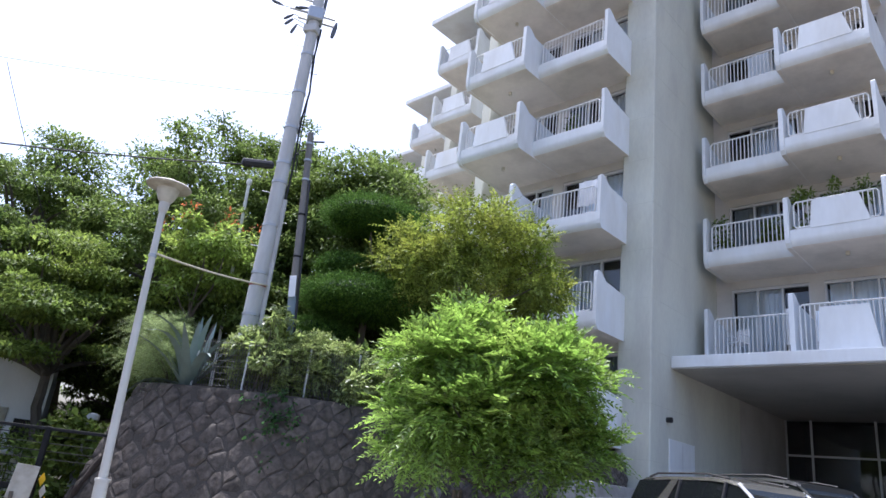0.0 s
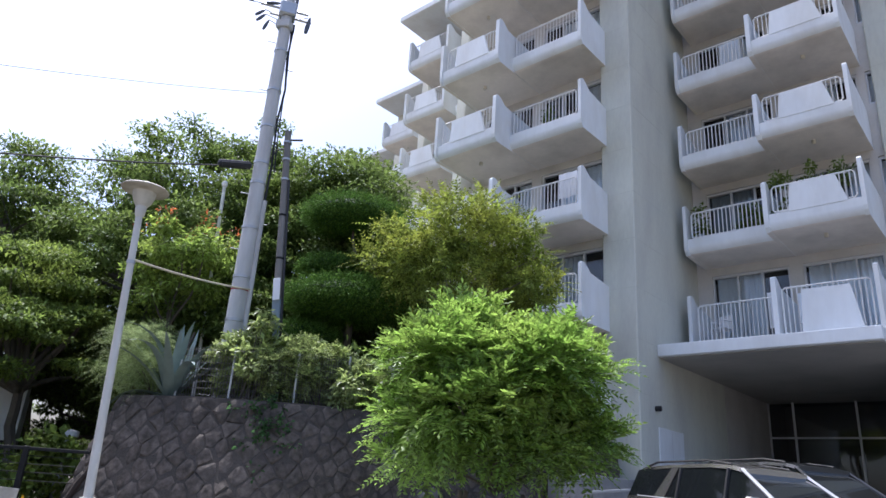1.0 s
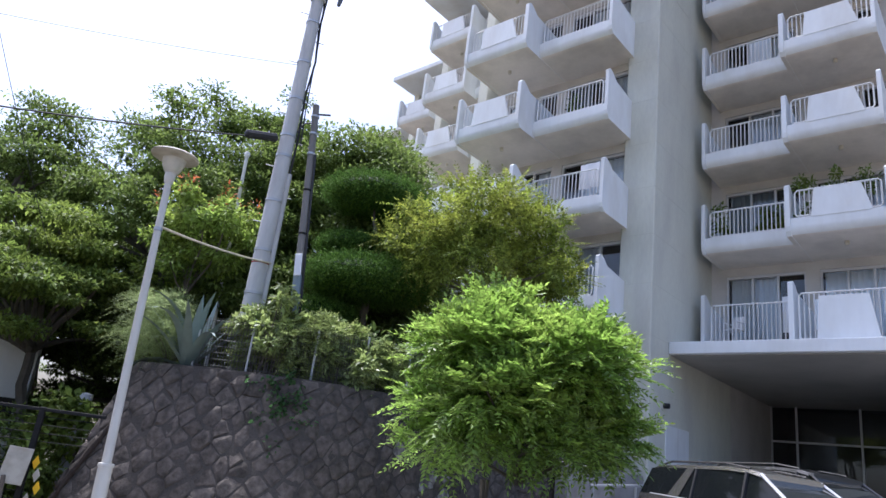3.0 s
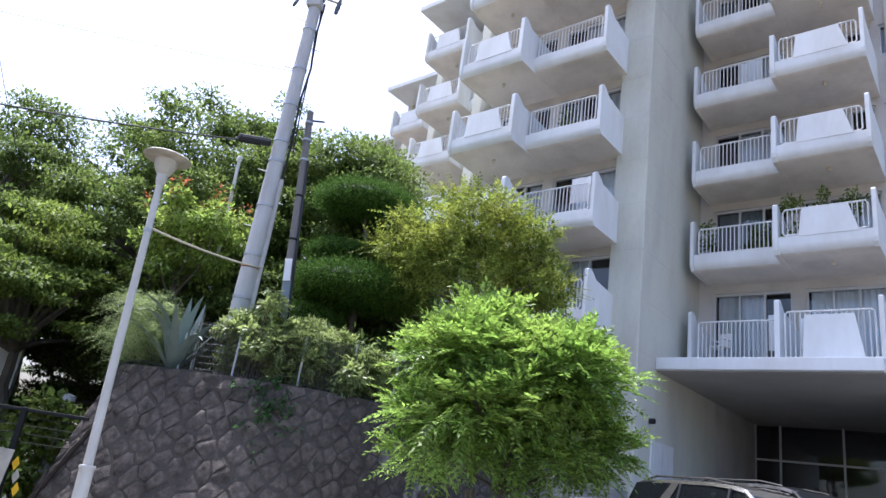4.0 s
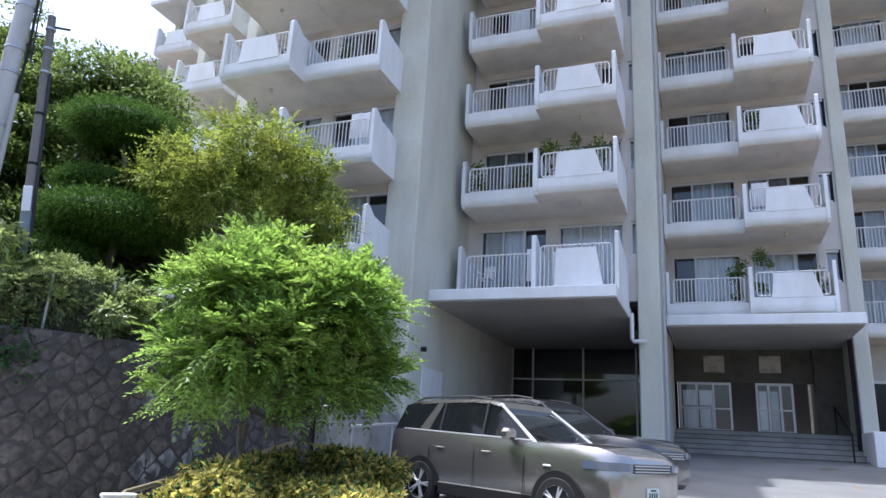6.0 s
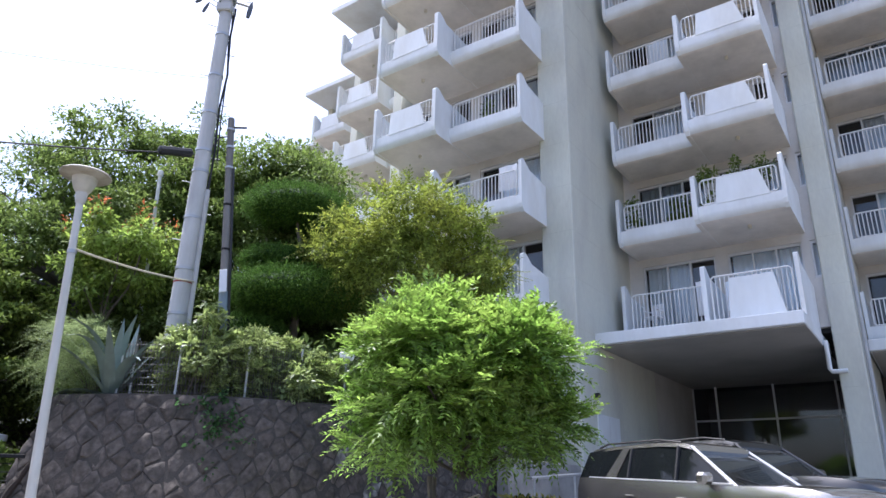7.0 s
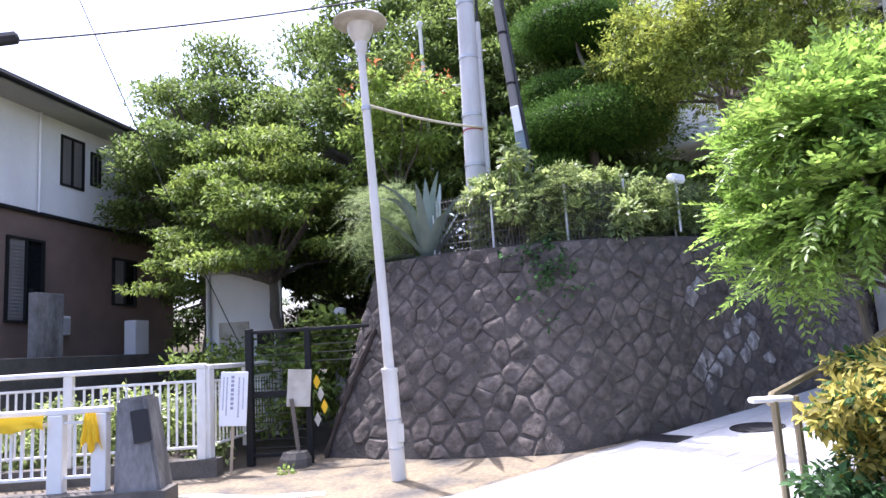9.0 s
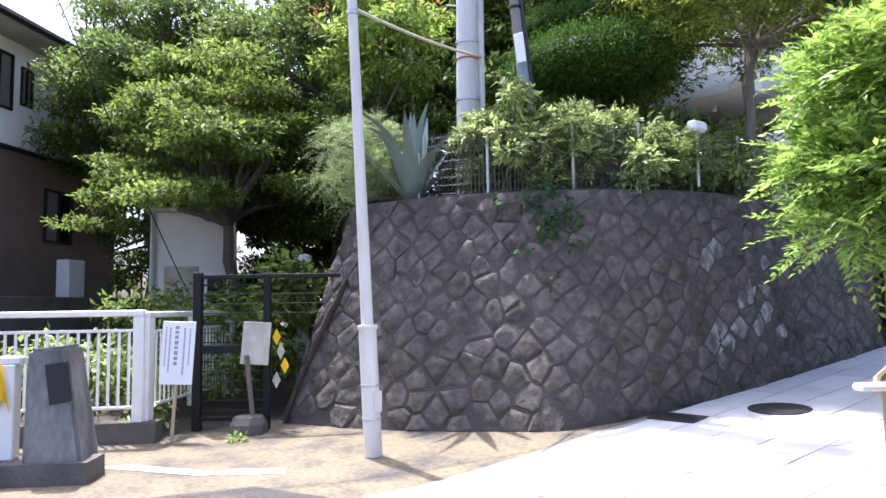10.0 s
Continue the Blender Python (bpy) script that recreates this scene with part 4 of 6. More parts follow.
def spray_puffs(cx, cy, z0, z1, rx, ry, n, size, seed, power=2.0, lean=0.0, thin=1.0):
    """Flat leafy sprays under an uneven dome from z0 to z1, thickest near its skin."""
    rnd = random.Random(seed)
    out = []
    while len(out) < n:
        a, r = rnd.uniform(0, 2 * math.pi), rnd.random() ** 0.5
        edge = 1 + 0.42 * noise.noise(Vector((math.cos(a) * 1.6, math.sin(a) * 1.6, seed * 1.7)))
        top = (z1 - z0) * (1 - r ** power) * (1 + 0.22 * noise.noise(Vector((r * 3 * math.cos(a), r * 3 * math.sin(a), seed))))
        z = z0 + top * rnd.random() ** 0.42 + lean * r * rnd.uniform(-0.3, 1)
        s = size * rnd.uniform(0.45, 1.35)
        out.append((cx + rx * r * edge * math.cos(a), cy + ry * r * edge * math.sin(a), z, s, s * rnd.uniform(0.7, 1.2), s * thin * rnd.uniform(0.2, 0.48)))
    return out


# large dark trees behind, one leafy mass with a ragged top
FOREST = [  # place, ground, crown bottom and top, half widths, sprays, seed
    ((-17.0, 7.6), 2.4, 4.2, 9.9, (3.6, 3.3), 190, 30, "large spreading dark green shade tree behind the wall"),
    ((-14.0, 10.7), 3.4, 5.0, 10.2, (2.9, 2.7), 150, 31, "large dark green shade tree near the balconies"),
    ((-16.4, 9.9), 3.0, 5.0, 10.9, (2.6, 2.4), 130, 36, "dark green shade tree in the middle of the grove"),
    ((-15.3, 14.0), 3.4, 4.4, 9.6, (2.6, 2.6), 90, 35, "dark green shade tree close to the building"),
    ((-20.2, 4.6), 1.2, 4.6, 9.4, (2.5, 2.2), 80, 32, "tall shade tree with a sparse ragged crown"),
    ((-22.5, 7.2), 1.0, 2.0, 9.2, (3.4, 3.4), 120, 33, "dense shade tree behind the house garden"),
    ((-17.8, 8.3), 1.0, 1.2, 5.6, (2.6, 2.2), 90, 34, "low dense tree behind the gate"),
]
for (x, y), z0, zb, zt, (rx, ry), n, seed, label in FOREST:
    puffs = spray_puffs(x, y, zb, zt, rx, ry, int(n * 1.25), 0.70, seed, 3.4, 0.0, 0.65)
    leaves = 34000 if seed == 32 else 64000
    tree("shade_tree", label, "tree", (x, y, z0), (x, y, lerp(zb, zt, 0.25)), puffs, 0.2, puff_leaves("crown", M["leaf_dark"], puffs, leaves, 0.125, seed, flat=1.9, inner=0.1, slim=0.52, droop=0.05), 22, seed)

# spreading cherry beside the house
CH = (-16.2, 4.9)
puffs = spray_puffs(CH[0], CH[1], 2.95, 6.1, 2.6, 2.4, 120, 0.62, 17, 2.6, 0.3, 0.5)
tree("cherry_tree", "spreading cherry tree with layered leafy branches beside the house", "tree", (CH[0] + 0.6, CH[1] + 0.2, 0.4), (CH[0], CH[1], 3.0), puffs, 0.15,
     puff_leaves("crown", M["leaf_cherry"], puffs, 52000, 0.11, 18, flat=2.4, inner=0.1, slim=0.52, droop=0.05), 26, 19)

# young tree with red tips behind the fence
puffs = crown_puffs(-13.4, 6.4, 5.6, 1.5, 1.35, 1.3, 44, 0.32, 23, -0.9)
tips = [(p[0], p[1], p[2] + 0.22, 0.16, 0.16, 0.2) for p in puffs if p[2] > 5.9]
tree("young_tree", "young yellow-green tree with red new leaves", "tree", (-13.2, 6.5, 2.7), (-13.4, 6.4, 4.3), puffs, 0.045,
     [puff_leaves("crown", M["leaf_rt"], puffs, 7500, 0.13, 24, inner=0.2, slim=0.42), puff_leaves("crown", M["leaf_red"], tips, 210, 0.11, 25, slim=0.4)], 9, 26, 2)


def shrub(name, label, at, puffs, me, category="shrub", stems=6, seed=2, group=""):
    rnd = random.Random(seed)
    t = thing(name, label, category, group, at=at)
    inv = Matrix.Translation(-Vector(at))
    for k in range(stems):
        q = rnd.choice(puffs)
        b = Build()
        limb(b, (at[0] + rnd.uniform(-.1, .1), at[1] + rnd.uniform(-.1, .1), at[2] - 0.05), q[:3], 0.02, 0.006, rnd, 0.15, 5)
        part("stem", b.move(inv), M["bark"], t, smooth=True)
    for m in me if isinstance(me, list) else [me]:
        part("foliage", m, None, t, at=inv)
    return t


# feathery bush at the wall's corner
puffs = crown_puffs(-12.15, 5.45, 3.45, 0.95, 0.7, 0.95, 34, 0.2, 41, -0.9)
shrub("feathery_bush", "pale green feathery bush at the top corner of the wall", (-12.1, 5.8, 2.75), puffs, frond_leaves("foliage", M["leaf_feather"], puffs, 2000, 0.34, 42, 15, 0.06, 0.14, 0.5))

# mixed shrubs along the fence
rnd = random.Random(51)
for i, s in enumerate([6.2, 6.65, 7.1, 7.6, 8.1, 8.7, 9.4, 10.1, 10.9, 5.95]):
    r = wall_row(s)
    q = wall_row(s + 0.1)
    d = Vector((q[2] - r[2], q[3] - r[3], 0)).normalized()
    c = Vector((r[2], r[3], 0)) + Vector((-d.y, d.x, 0)) * (0.95 if i < 2 else 0.6 if i > 8 else 0.5)
    top = [4.25, 4.35, 4.1, 3.75, 3.9, 3.8, 3.6, 3.7, 3.6, 4.05][i]
    puffs = crown_puffs(c.x, c.y, (2.75 + top) / 2, 0.62, 0.62, (top - 2.75) / 2, 20, 0.22, 60 + i, -0.9, 0.5)
    if i % 3 == 2:
        me = frond_leaves("foliage", M["leaf_shrub"], puffs, 1500, 0.22, 70 + i, 9, 0.075, 0.4)
    else:
        me = puff_leaves("foliage", M["leaf_shrub"] if i % 2 else M["leaf_feather"], puffs, 3000, 0.125 if i % 2 else 0.105, 70 + i, inner=0.2, slim=0.45)
    shrub("shrub", "loose green garden shrub growing through the fence", (c.x, c.y, 2.72), puffs, me, group="shrubs along the fence", seed=80 + i)
r = wall_row(6.1)
puffs = crown_puffs(r[2] - 0.35, r[3] + 0.45, 3.7, 0.6, 0.6, 0.75, 18, 0.18, 55, -0.9, 0.7)
shrub("shrub", "tall loose shrub with fresh pale shoots beside the pole", (r[2] - 0.35, r[3] + 0.45, 2.72), puffs, puff_leaves("foliage", M["leaf_shrub"], puffs, 1300, 0.14, 56, inner=0.1, slim=0.42), group="shrubs along the fence", seed=57)
puffs = [(-12.95 + rnd.uniform(-0.35, 0.3), 4.55 + rnd.uniform(-0.5, 0.4), rnd.uniform(0.6, 2.0), 0.2, 0.2, 0.2) for k in range(20)]
tagged(new("vine", puff_leaves("vine", M["leaf_cherry"], puffs, 900, 0.15, 58, inner=0.1, slim=0.75)), "large-leaved green vine climbing behind the gate", "vine", kind="stuff")
# low undergrowth that fills the terrace behind
puffs = [(rnd.uniform(-18, -9.6), rnd.uniform(7.6, 13.5), rnd.uniform(3.0, 4.2), rnd.uniform(0.5, 1.0), rnd.uniform(0.5, 1.0), rnd.uniform(0.3, 0.6)) for i in range(60)]
tagged(new("undergrowth", puff_leaves("undergrowth", M["leaf_dark"], puffs, 16000, 0.17, 90, inner=0.1)), "dark green undergrowth on the shaded terrace", "undergrowth", kind="stuff")
puffs = [(rnd.uniform(-16.5, -12.6), rnd.uniform(2.9, 6.2), rnd.uniform(0.4, 1.6), rnd.uniform(0.35, 0.7), rnd.uniform(0.35, 0.7), rnd.uniform(0.25, 0.5)) for i in range(46)]
puffs = [p for p in puffs if p[0] < -12.9 or p[1] > 4.2]
tagged(new("undergrowth", puff_leaves("undergrowth", M["leaf_cherry"], puffs, 9000, 0.12, 91, inner=0.1)), "leafy undergrowth behind the gate and railing", "undergrowth", kind="stuff")
puffs = [(-12.8 - 0.5 * k + rnd.uniform(-0.25, 0.25), 2.85 - 0.87 * k + rnd.uniform(-0.2, 0.3), rnd.uniform(0.2, 0.95), rnd.uniform(0.25, 0.45), rnd.uniform(0.25, 0.45), rnd.uniform(0.2, 0.35)) for k in [0.1 * i for i in range(40)]]
tagged(new("undergrowth", puff_leaves("undergrowth", M["leaf_shrub"], puffs, 6500, 0.11, 92, inner=0.1, slim=0.55)), "pale green leafy weeds behind the white railing", "undergrowth", kind="stuff")
# trailing ivy on the wall
pts = []
for i in range(26):
    s, h = rnd.gauss(6.75, 0.2), 1 - abs(rnd.gauss(0, 0.17))
    p = wall_point(s, min(1.0, h), 0.09)
    pts.append((p.x, p.y, p.z, 0.12, 0.12, 0.12))
tagged(new("ivy", puff_leaves("ivy", M["leaf_ivy"], pts, 330, 0.07, 95, inner=0.1, slim=0.8)), "ivy trailing down the stone wall", "ivy", kind="stuff")


def agave(at, seed=3):
    t = thing("agave", "blue-green agave with stiff pointed leaves on the wall top", "agave", at=at)
    rnd = random.Random(seed)
    for k in range(22):
        a = k * 2.399 + rnd.uniform(-0.2, 0.2)
        if k > 18:  # old leaves lying along the wall top
            a = -2.75 + 0.22 * (k - 20)
        el = lerp(1.5, 0.6, (k / 21) ** 1.0) if k < 19 else 0.3
        L = rnd.uniform(1.1, 1.5)
        d, side = Vector((math.cos(a), math.sin(a), 0)), Vector((-math.sin(a), math.cos(a), 0))
        v, f = [], []
        n = 8
        rnd_bend = rnd.choice([-0.05, 0.1, 0.25, 0.6])
        for i in range(n + 1):
            s = i / n
            e = el - (0.6 if k > 18 else rnd_bend) * s * s
            p = d * (0.06 + L * s * math.cos(e)) + Vector((0, 0, 0.05 + L * s * math.sin(e)))
            w = 0.105 * (1 - s) ** 0.55 * (0.75 + 0.9 * s * (1 - s))
            v += [p - side * w + Vector((0, 0, 0.03)) * (1 - s), p - Vector((0, 0, 0.02)) * (1 - s), p + side * w + Vector((0, 0, 0.03)) * (1 - s), p + Vector((0, 0, 0.012)) * (1 - s)]
        for i in range(n):
            f += [(4 * i + j, 4 * i + (j + 1) % 4, 4 * i + 4 + (j + 1) % 4, 4 * i + 4 + j) for j in range(4)]
        part("leaf", Build().add(v, f), M["agave"], t, smooth=True)
    return t


agave((-11.38, 5.66, 2.74))

# golden variegated hedge round the ash
HEDGE = [(-4.82, 4.95, 0.58, 0.92), (-5.2, 5.7, 0.55, 0.9), (-3.9, 5.6, 0.55, 0.9), (-4.45, 6.25, 0.55, 0.9), (-5.6, 6.75, 0.5, 1.0), (-4.3, 6.9, 0.5, 0.95), (-5.0, 7.4, 0.5, 0.95)]
for i, (x, y, r, h) in enumerate(HEDGE):
    z = ground_z(y)
    puffs = crown_puffs(x, y, z + h * 0.82, r, r, h * 0.48, 24, 0.2, 100 + i, -0.9)
    # second, dark green leaves: green foliage plus painted shade inside the shrub
    shrub("hedge_shrub", "dense clipped hedge shrub with golden variegated leaves", (x, y, z), puffs,
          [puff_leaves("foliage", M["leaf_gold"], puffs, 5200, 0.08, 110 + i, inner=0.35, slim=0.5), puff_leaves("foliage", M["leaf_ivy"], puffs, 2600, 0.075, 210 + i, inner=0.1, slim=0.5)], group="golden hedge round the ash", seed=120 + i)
for i, (x, y) in enumerate([(-4.6, 4.45), (-5.1, 4.72), (-4.1, 4.5), (-3.75, 4.75)]):
    puffs = crown_puffs(x, y, 0.34, 0.42, 0.36, 0.3, 18, 0.16, 140 + i, -0.9)
    shrub("low_shrub", "low dark green shrub at the foot of the golden hedge", (x, y, 0.02), puffs, puff_leaves("foliage", M["leaf_ivy"], puffs, 1800, 0.08, 150 + i, inner=0.2, slim=0.5), seed=160 + i)


# ---- street things ----
def street_lamp():
    base, neck = Vector((-9.80, 4.10, 0.02)), Vector((-9.86, 3.90, 5.06))
    t = thing("street_lamp", "slightly leaning pale street lamp with a wide saucer hood", "street lamp", at=base)
    d = neck - base
    part("post", Build().tube([d * 0.0, d * 0.238, d * 0.243], [0.088, 0.088, 0.066], 16), M["lamp"], t, "thicker pale lower post with scuffs", True)
    part("pole", Build().tube([d * 0.243, d], [0.060, 0.046], 14), M["lamp"], t, smooth=True)
    part("collar", Build().lathe([(0.06, 0.0), (0.095, 0.0), (0.10, 0.02), (0.095, 0.045), (0.06, 0.05)], 16, d * 0.238), M["lamp"], t, smooth=True)
    part("hatch", Build().box(0.08, -0.045, 0.42, 0.094, 0.045, 0.62, 0.004), M["lamp"], t)
    for z in (0.35, 0.68):
        part("band", Build().lathe([(0.089, 0), (0.093, 0.004), (0.093, 0.02), (0.089, 0.024)], 16, d * (z / 5.2)), M["steel"], t, smooth=True)
    part("socket", Build().lathe([(0.047, 0), (0.062, 0.02), (0.075, 0.10), (0.075, 0.16), (0.09, 0.17)], 16, d), M["lamp"], t, smooth=True)
    part("globe", Build().lathe([(0.088, 0.17), (0.12, 0.22), (0.155, 0.31), (0.165, 0.40), (0.15, 0.41)], 20, d), M["lampglass"], t, "cloudy beige lamp globe", True)
    part("hood", Build().lathe([(0.10, 0.375), (0.20, 0.385), (0.325, 0.41), (0.335, 0.425), (0.32, 0.44), (0.20, 0.475), (0.10, 0.53), (0.04, 0.545), (0.0, 0.547)], 24, d), M["oldboard"], t, "wide weathered saucer hood", True)
    part("clip", Build().lathe([(0.052, 0), (0.06, 0.003), (0.06, 0.05), (0.052, 0.053)], 12, d * 0.86), M["steel"], t, smooth=True)
    return base, d


lamp_base, lamp_axis = street_lamp()

POLE = Vector((-11.30, 6.56, 2.7))
LEAN = Vector((0.36, -0.205, 8.6))  # from the pole's foot to its head


def utility_pole():
    t = thing("utility_pole", "tall grey concrete utility pole with steel brackets and dark insulators", "utility pole", at=POLE)
    H = LEAN.z
    ax = LEAN / H

    def on(z, x=0.0, y=0.0):
        return ax * z + Vector((x, y, 0))

    def radius(z):
        return lerp(0.17, 0.112, z / H)
    part("shaft", Build().tube([on(-0.3), on(H)], [0.172, 0.112], 20), M["pole"], t, smooth=True)
    part("cap", Build().lathe([(0.115, -0.06), (0.12, 0.0), (0.08, 0.04), (0.0, 0.05)], 16, on(H)), M["steel"], t, smooth=True)
    for z in (1.55, 2.35, 3.3, 4.2, 4.62, 5.4, 6.2, 7.1, 7.75):
        r = radius(z)
        part("band", Build().lathe([(r, 0), (r + 0.014, 0.004), (r + 0.014, 0.05), (r, 0.054)], 16, on(z)), M["steel"], t, smooth=True)
    part("tape", Build().lathe([(radius(2.1) + 0.002, 0), (radius(2.1) + 0.006, 0.002), (radius(2.1) + 0.006, 0.025), (radius(2.1) + 0.002, 0.027)], 16, on(2.12)), M["redpaint"], t, "faded red marking tape", True)
    # conduits and a dark riser cable strapped to the shaft
    part("conduit", Build().tube([on(-0.2, 0.14, 0.15), on(3.9, 0.12, 0.13)], 0.045, 8), M["pole"], t, "pale cable conduit", True)
    part("conduit", Build().tube([on(-0.2, 0.03, 0.21), on(3.4, 0.03, 0.19)], 0.03, 8), M["rust"], t, "rust-stained conduit", True)
    riser = [on(3.9, 0.12, 0.13), on(4.6, 0.10, 0.16), on(5.6, 0.10, 0.12), on(6.3, 0.13, 0.16), on(7.0, 0.08, 0.12), on(7.8, 0.10, 0.14)]
    part("riser_cable", Build().tube(riser, 0.024, 6), M["cable"], t, smooth=True)
    part("riser_cable", Build().tube([on(4.5, 0.16, 0.2), on(5.3, 0.13, 0.17), on(6.6, 0.12, 0.15), on(7.9, 0.06, 0.1)], 0.014, 6), M["cable"], t, smooth=True)
    # steel hardware at the head; side runs along the street
    side = Vector((0.5, 0.866, 0))
    for z, a, c in ((8.12, -0.55, 0.42), (7.95, -0.35, 0.5), (8.42, -0.4, 0.15)):
        p, q = on(z) + side * a, on(z) + side * c
        part("crossarm", Build().tube([p, q], 0.03, 4), M["steel"], t)
    part("bracket", Build().box(-0.17, -0.17, -0.16, 0.17, 0.17, 0.16, 0.03).move(Matrix.Translation(on(8.08)) @ pose(0, 0, 0, 0, 0, 60)), M["steel"], t, "galvanised clamp block")
    part("bracket", Build().box(-0.15, -0.15, -0.09, 0.15, 0.15, 0.09, 0.02).move(Matrix.Translation(on(7.72)) @ pose(0, 0, 0, 0, 0, 30)), M["pole"], t, "weathered clamp block")
    part("head_rod", Build().tube([on(8.2) + side * 0.15, on(8.93) + side * 0.16], 0.034, 8), M["porcelain"], t, "dark upright rod", True)
    # offset along the street, height, half length, slope, thickness
    for a, z, h, slope, r in ((-0.36, 8.85, 0.25, 0.05, 0.065), (-0.57, 8.53, 0.26, 0.05, 0.065), (-1.40, 8.53, 0.13, -0.25, 0.032), (-0.81, 8.15, 0.13, -0.2, 0.036), (-0.30, 8.2, 0.15, 0.25, 0.04),
                              (-0.53, 7.91, 0.13, 0.8, 0.036), (-0.50, 7.80, 0.13, 0.9, 0.036), (-0.38, 7.66, 0.14, 1.25, 0.036), (0.44, 7.88, 0.21, 1.45, 0.05)):
        c = on(z) + side * a
        d = side * math.cos(slope) + Vector((0, 0, math.sin(slope)))
        part("insulator", Build().tube([c - d * h, c - d * h * 0.9, c - d * h * 0.3, c + d * h * 0.5, c + d * h], [r * 0.3, r * 0.75, r, r * 0.8, r * 0.3], 10), M["porcelain"], t, "dark sleeved insulator", True)
        if a > -1.0:
            part("strut", Build().tube([on(min(z, 8.5)), c + d * h], 0.010, 5), M["steel"], t)
    for i in range(9):
        z = 2.9 + 0.55 * i
        sgn = 1 if i % 2 else -1
        part("step_bolt", Build().tube([on(z) + side * sgn * 0.11, on(z) + side * sgn * 0.29], 0.010, 6), M["steel"], t)
    return t


utility_pole()

t = thing("old_pole", "thin dark weathered pole with pale tag and blue sleeve", "utility pole", at=(-10.256, 6.878, 2.7))
tilt = Vector((-0.585, -0.126, 5.4))
part("shaft", Build().tube([-tilt * 0.05, tilt], [0.085, 0.062], 12), M["darkpole"], t, smooth=True)
part("sleeve", Build().tube([tilt * 0.16, tilt * 0.36], [0.086, 0.083], 12), M["blue"], t, "blue protective sleeve", True)
part("tag", Build().box(-0.06, -0.125, -0.2, 0.07, -0.11, 0.2, 0.004), M["tag"], t, "pale metal tag", at=pose(tilt.x * 0.39 + 0.03, tilt.y * 0.39, tilt.z * 0.39, 0, -6, 30))
for k in (0.5, 0.66, 0.8, 0.88, 0.95):
    part("band", Build().lathe([(0.065, 0), (0.08, 0.004), (0.08, 0.04), (0.065, 0.044)], 12, tilt * k), M["steel"] if k > 0.75 else M["black"], t, smooth=True)
part("conduit", Build().tube([(0.10, 0.05, 0), tilt * 0.8 + Vector((0.09, 0.03, 0))], 0.022, 6), M["cable"], t, smooth=True)
part("top_arm", Build().tube([tilt * 0.965, tilt * 0.97 + Vector((0.16, 0.24, 0.03))], 0.02, 6), M["black"], t)
part("crook", Build().tube([tilt * 0.93, tilt * 0.93 + Vector((-0.18, -0.1, -0.02)), tilt * 0.88 + Vector((-0.3, -0.2, 0))], 0.016, 6), M["cable"], t, smooth=True)

t = thing("vent_pipe", "thin white pipe with a round cap behind the fence", "pipe", at=(-13.70, 7.36, 2.9))
part("pipe", Build().tube([(0, 0, -0.1), (0.28, -0.34, 4.8)], 0.036, 10), M["rail"], t, smooth=True)
part("cap", Build().lathe([(0.0, 0.14), (0.05, 0.12), (0.065, 0.06), (0.05, 0.0), (0.036, -0.02)], 12, (0.28, -0.34, 4.78)), M["rail"], t, smooth=True)

# pole at the bridge
SIDE_POLE = Vector((-12.35, -0.40, 0.0))
t = thing("utility_pole", "grey concrete utility pole beside the bridge railing", "utility pole", at=SIDE_POLE)
part("shaft", Build().tube([(0, 0, -0.2), (0.0, 0.0, 9.5)], [0.20, 0.14], 18), M["pole"], t, smooth=True)
part("conduit", Build().tube([(0.15, 0.18, 0), (0.12, 0.16, 7.5)], 0.035, 8), M["grey"], t, smooth=True)
for z in (3.2, 5.4, 6.1):
    part("band", Build().lathe([(0.185, 0), (0.195, 0.004), (0.195, 0.05), (0.185, 0.054)], 16, (0, 0, z)), M["steel"], t, smooth=True)
part("bracket", Build().box(-0.1, -0.3, 6.25, 0.1, 0.35, 6.33, 0.01), M["steel"], t)
part("riser_cable", Build().tube([(0.19, 0.05, 3.0), (0.2, 0.08, 5.0), (0.26, 0.3, 5.6)], 0.02, 6), M["cable"], t, smooth=True)


def cable(name, label, p, q, sag, r=0.012, mat="cable", n=18):
    p, q = Vector(p), Vector(q)
    pts = [p.lerp(q, i / n) - Vector((0, 0, 4 * sag * (i / n) * (1 - i / n))) for i in range(n + 1)]
    return solid(name, Build().tube(pts, r, 6), M[mat], label, "cable", smooth=True)


A, B_ = SIDE_POLE + Vector((0.15, 0.15, 5.35)), POLE + Vector((0.13, -0.27, 4.56))
cable("overhead_cable", "black overhead cable between the two poles", A, B_, 0.12, 0.014)
cable("overhead_cable", "thin overhead wire above the trees", A + Vector((0, 0, 1.4)), POLE + Vector((0.2, -0.15, 6.2)), 0.1, 0.005)
for name, p, d in (("cable_closure", A, (B_ - A).normalized()), ("cable_closure", B_, (A - B_).normalized())):
    q0, q1 = p + d * 0.02, p + d * 0.66
    c = thing(name, "black cable splice closure hanging at a pole", "cable closure", group="splice closures", at=q0)
    part("case", Build().tube([(0, 0, 0), (q1 - q0) * 0.05, (q1 - q0) * 0.95, q1 - q0], [0.04, 0.085, 0.085, 0.04], 8), M["cable"], c, smooth=True)
    part("hanger", Build().tube([(q1 - q0) * 0.3, (q1 - q0) * 0.3 + Vector((0, 0, 0.12))], 0.012, 6), M["steel"], c)
cable("guy_wire", "pale sleeved stay wire from the street lamp to the pole", lamp_base + lamp_axis * 0.875, POLE + Vector((0.25, 0.05, 2.16)), 0.05, 0.018, "guy")
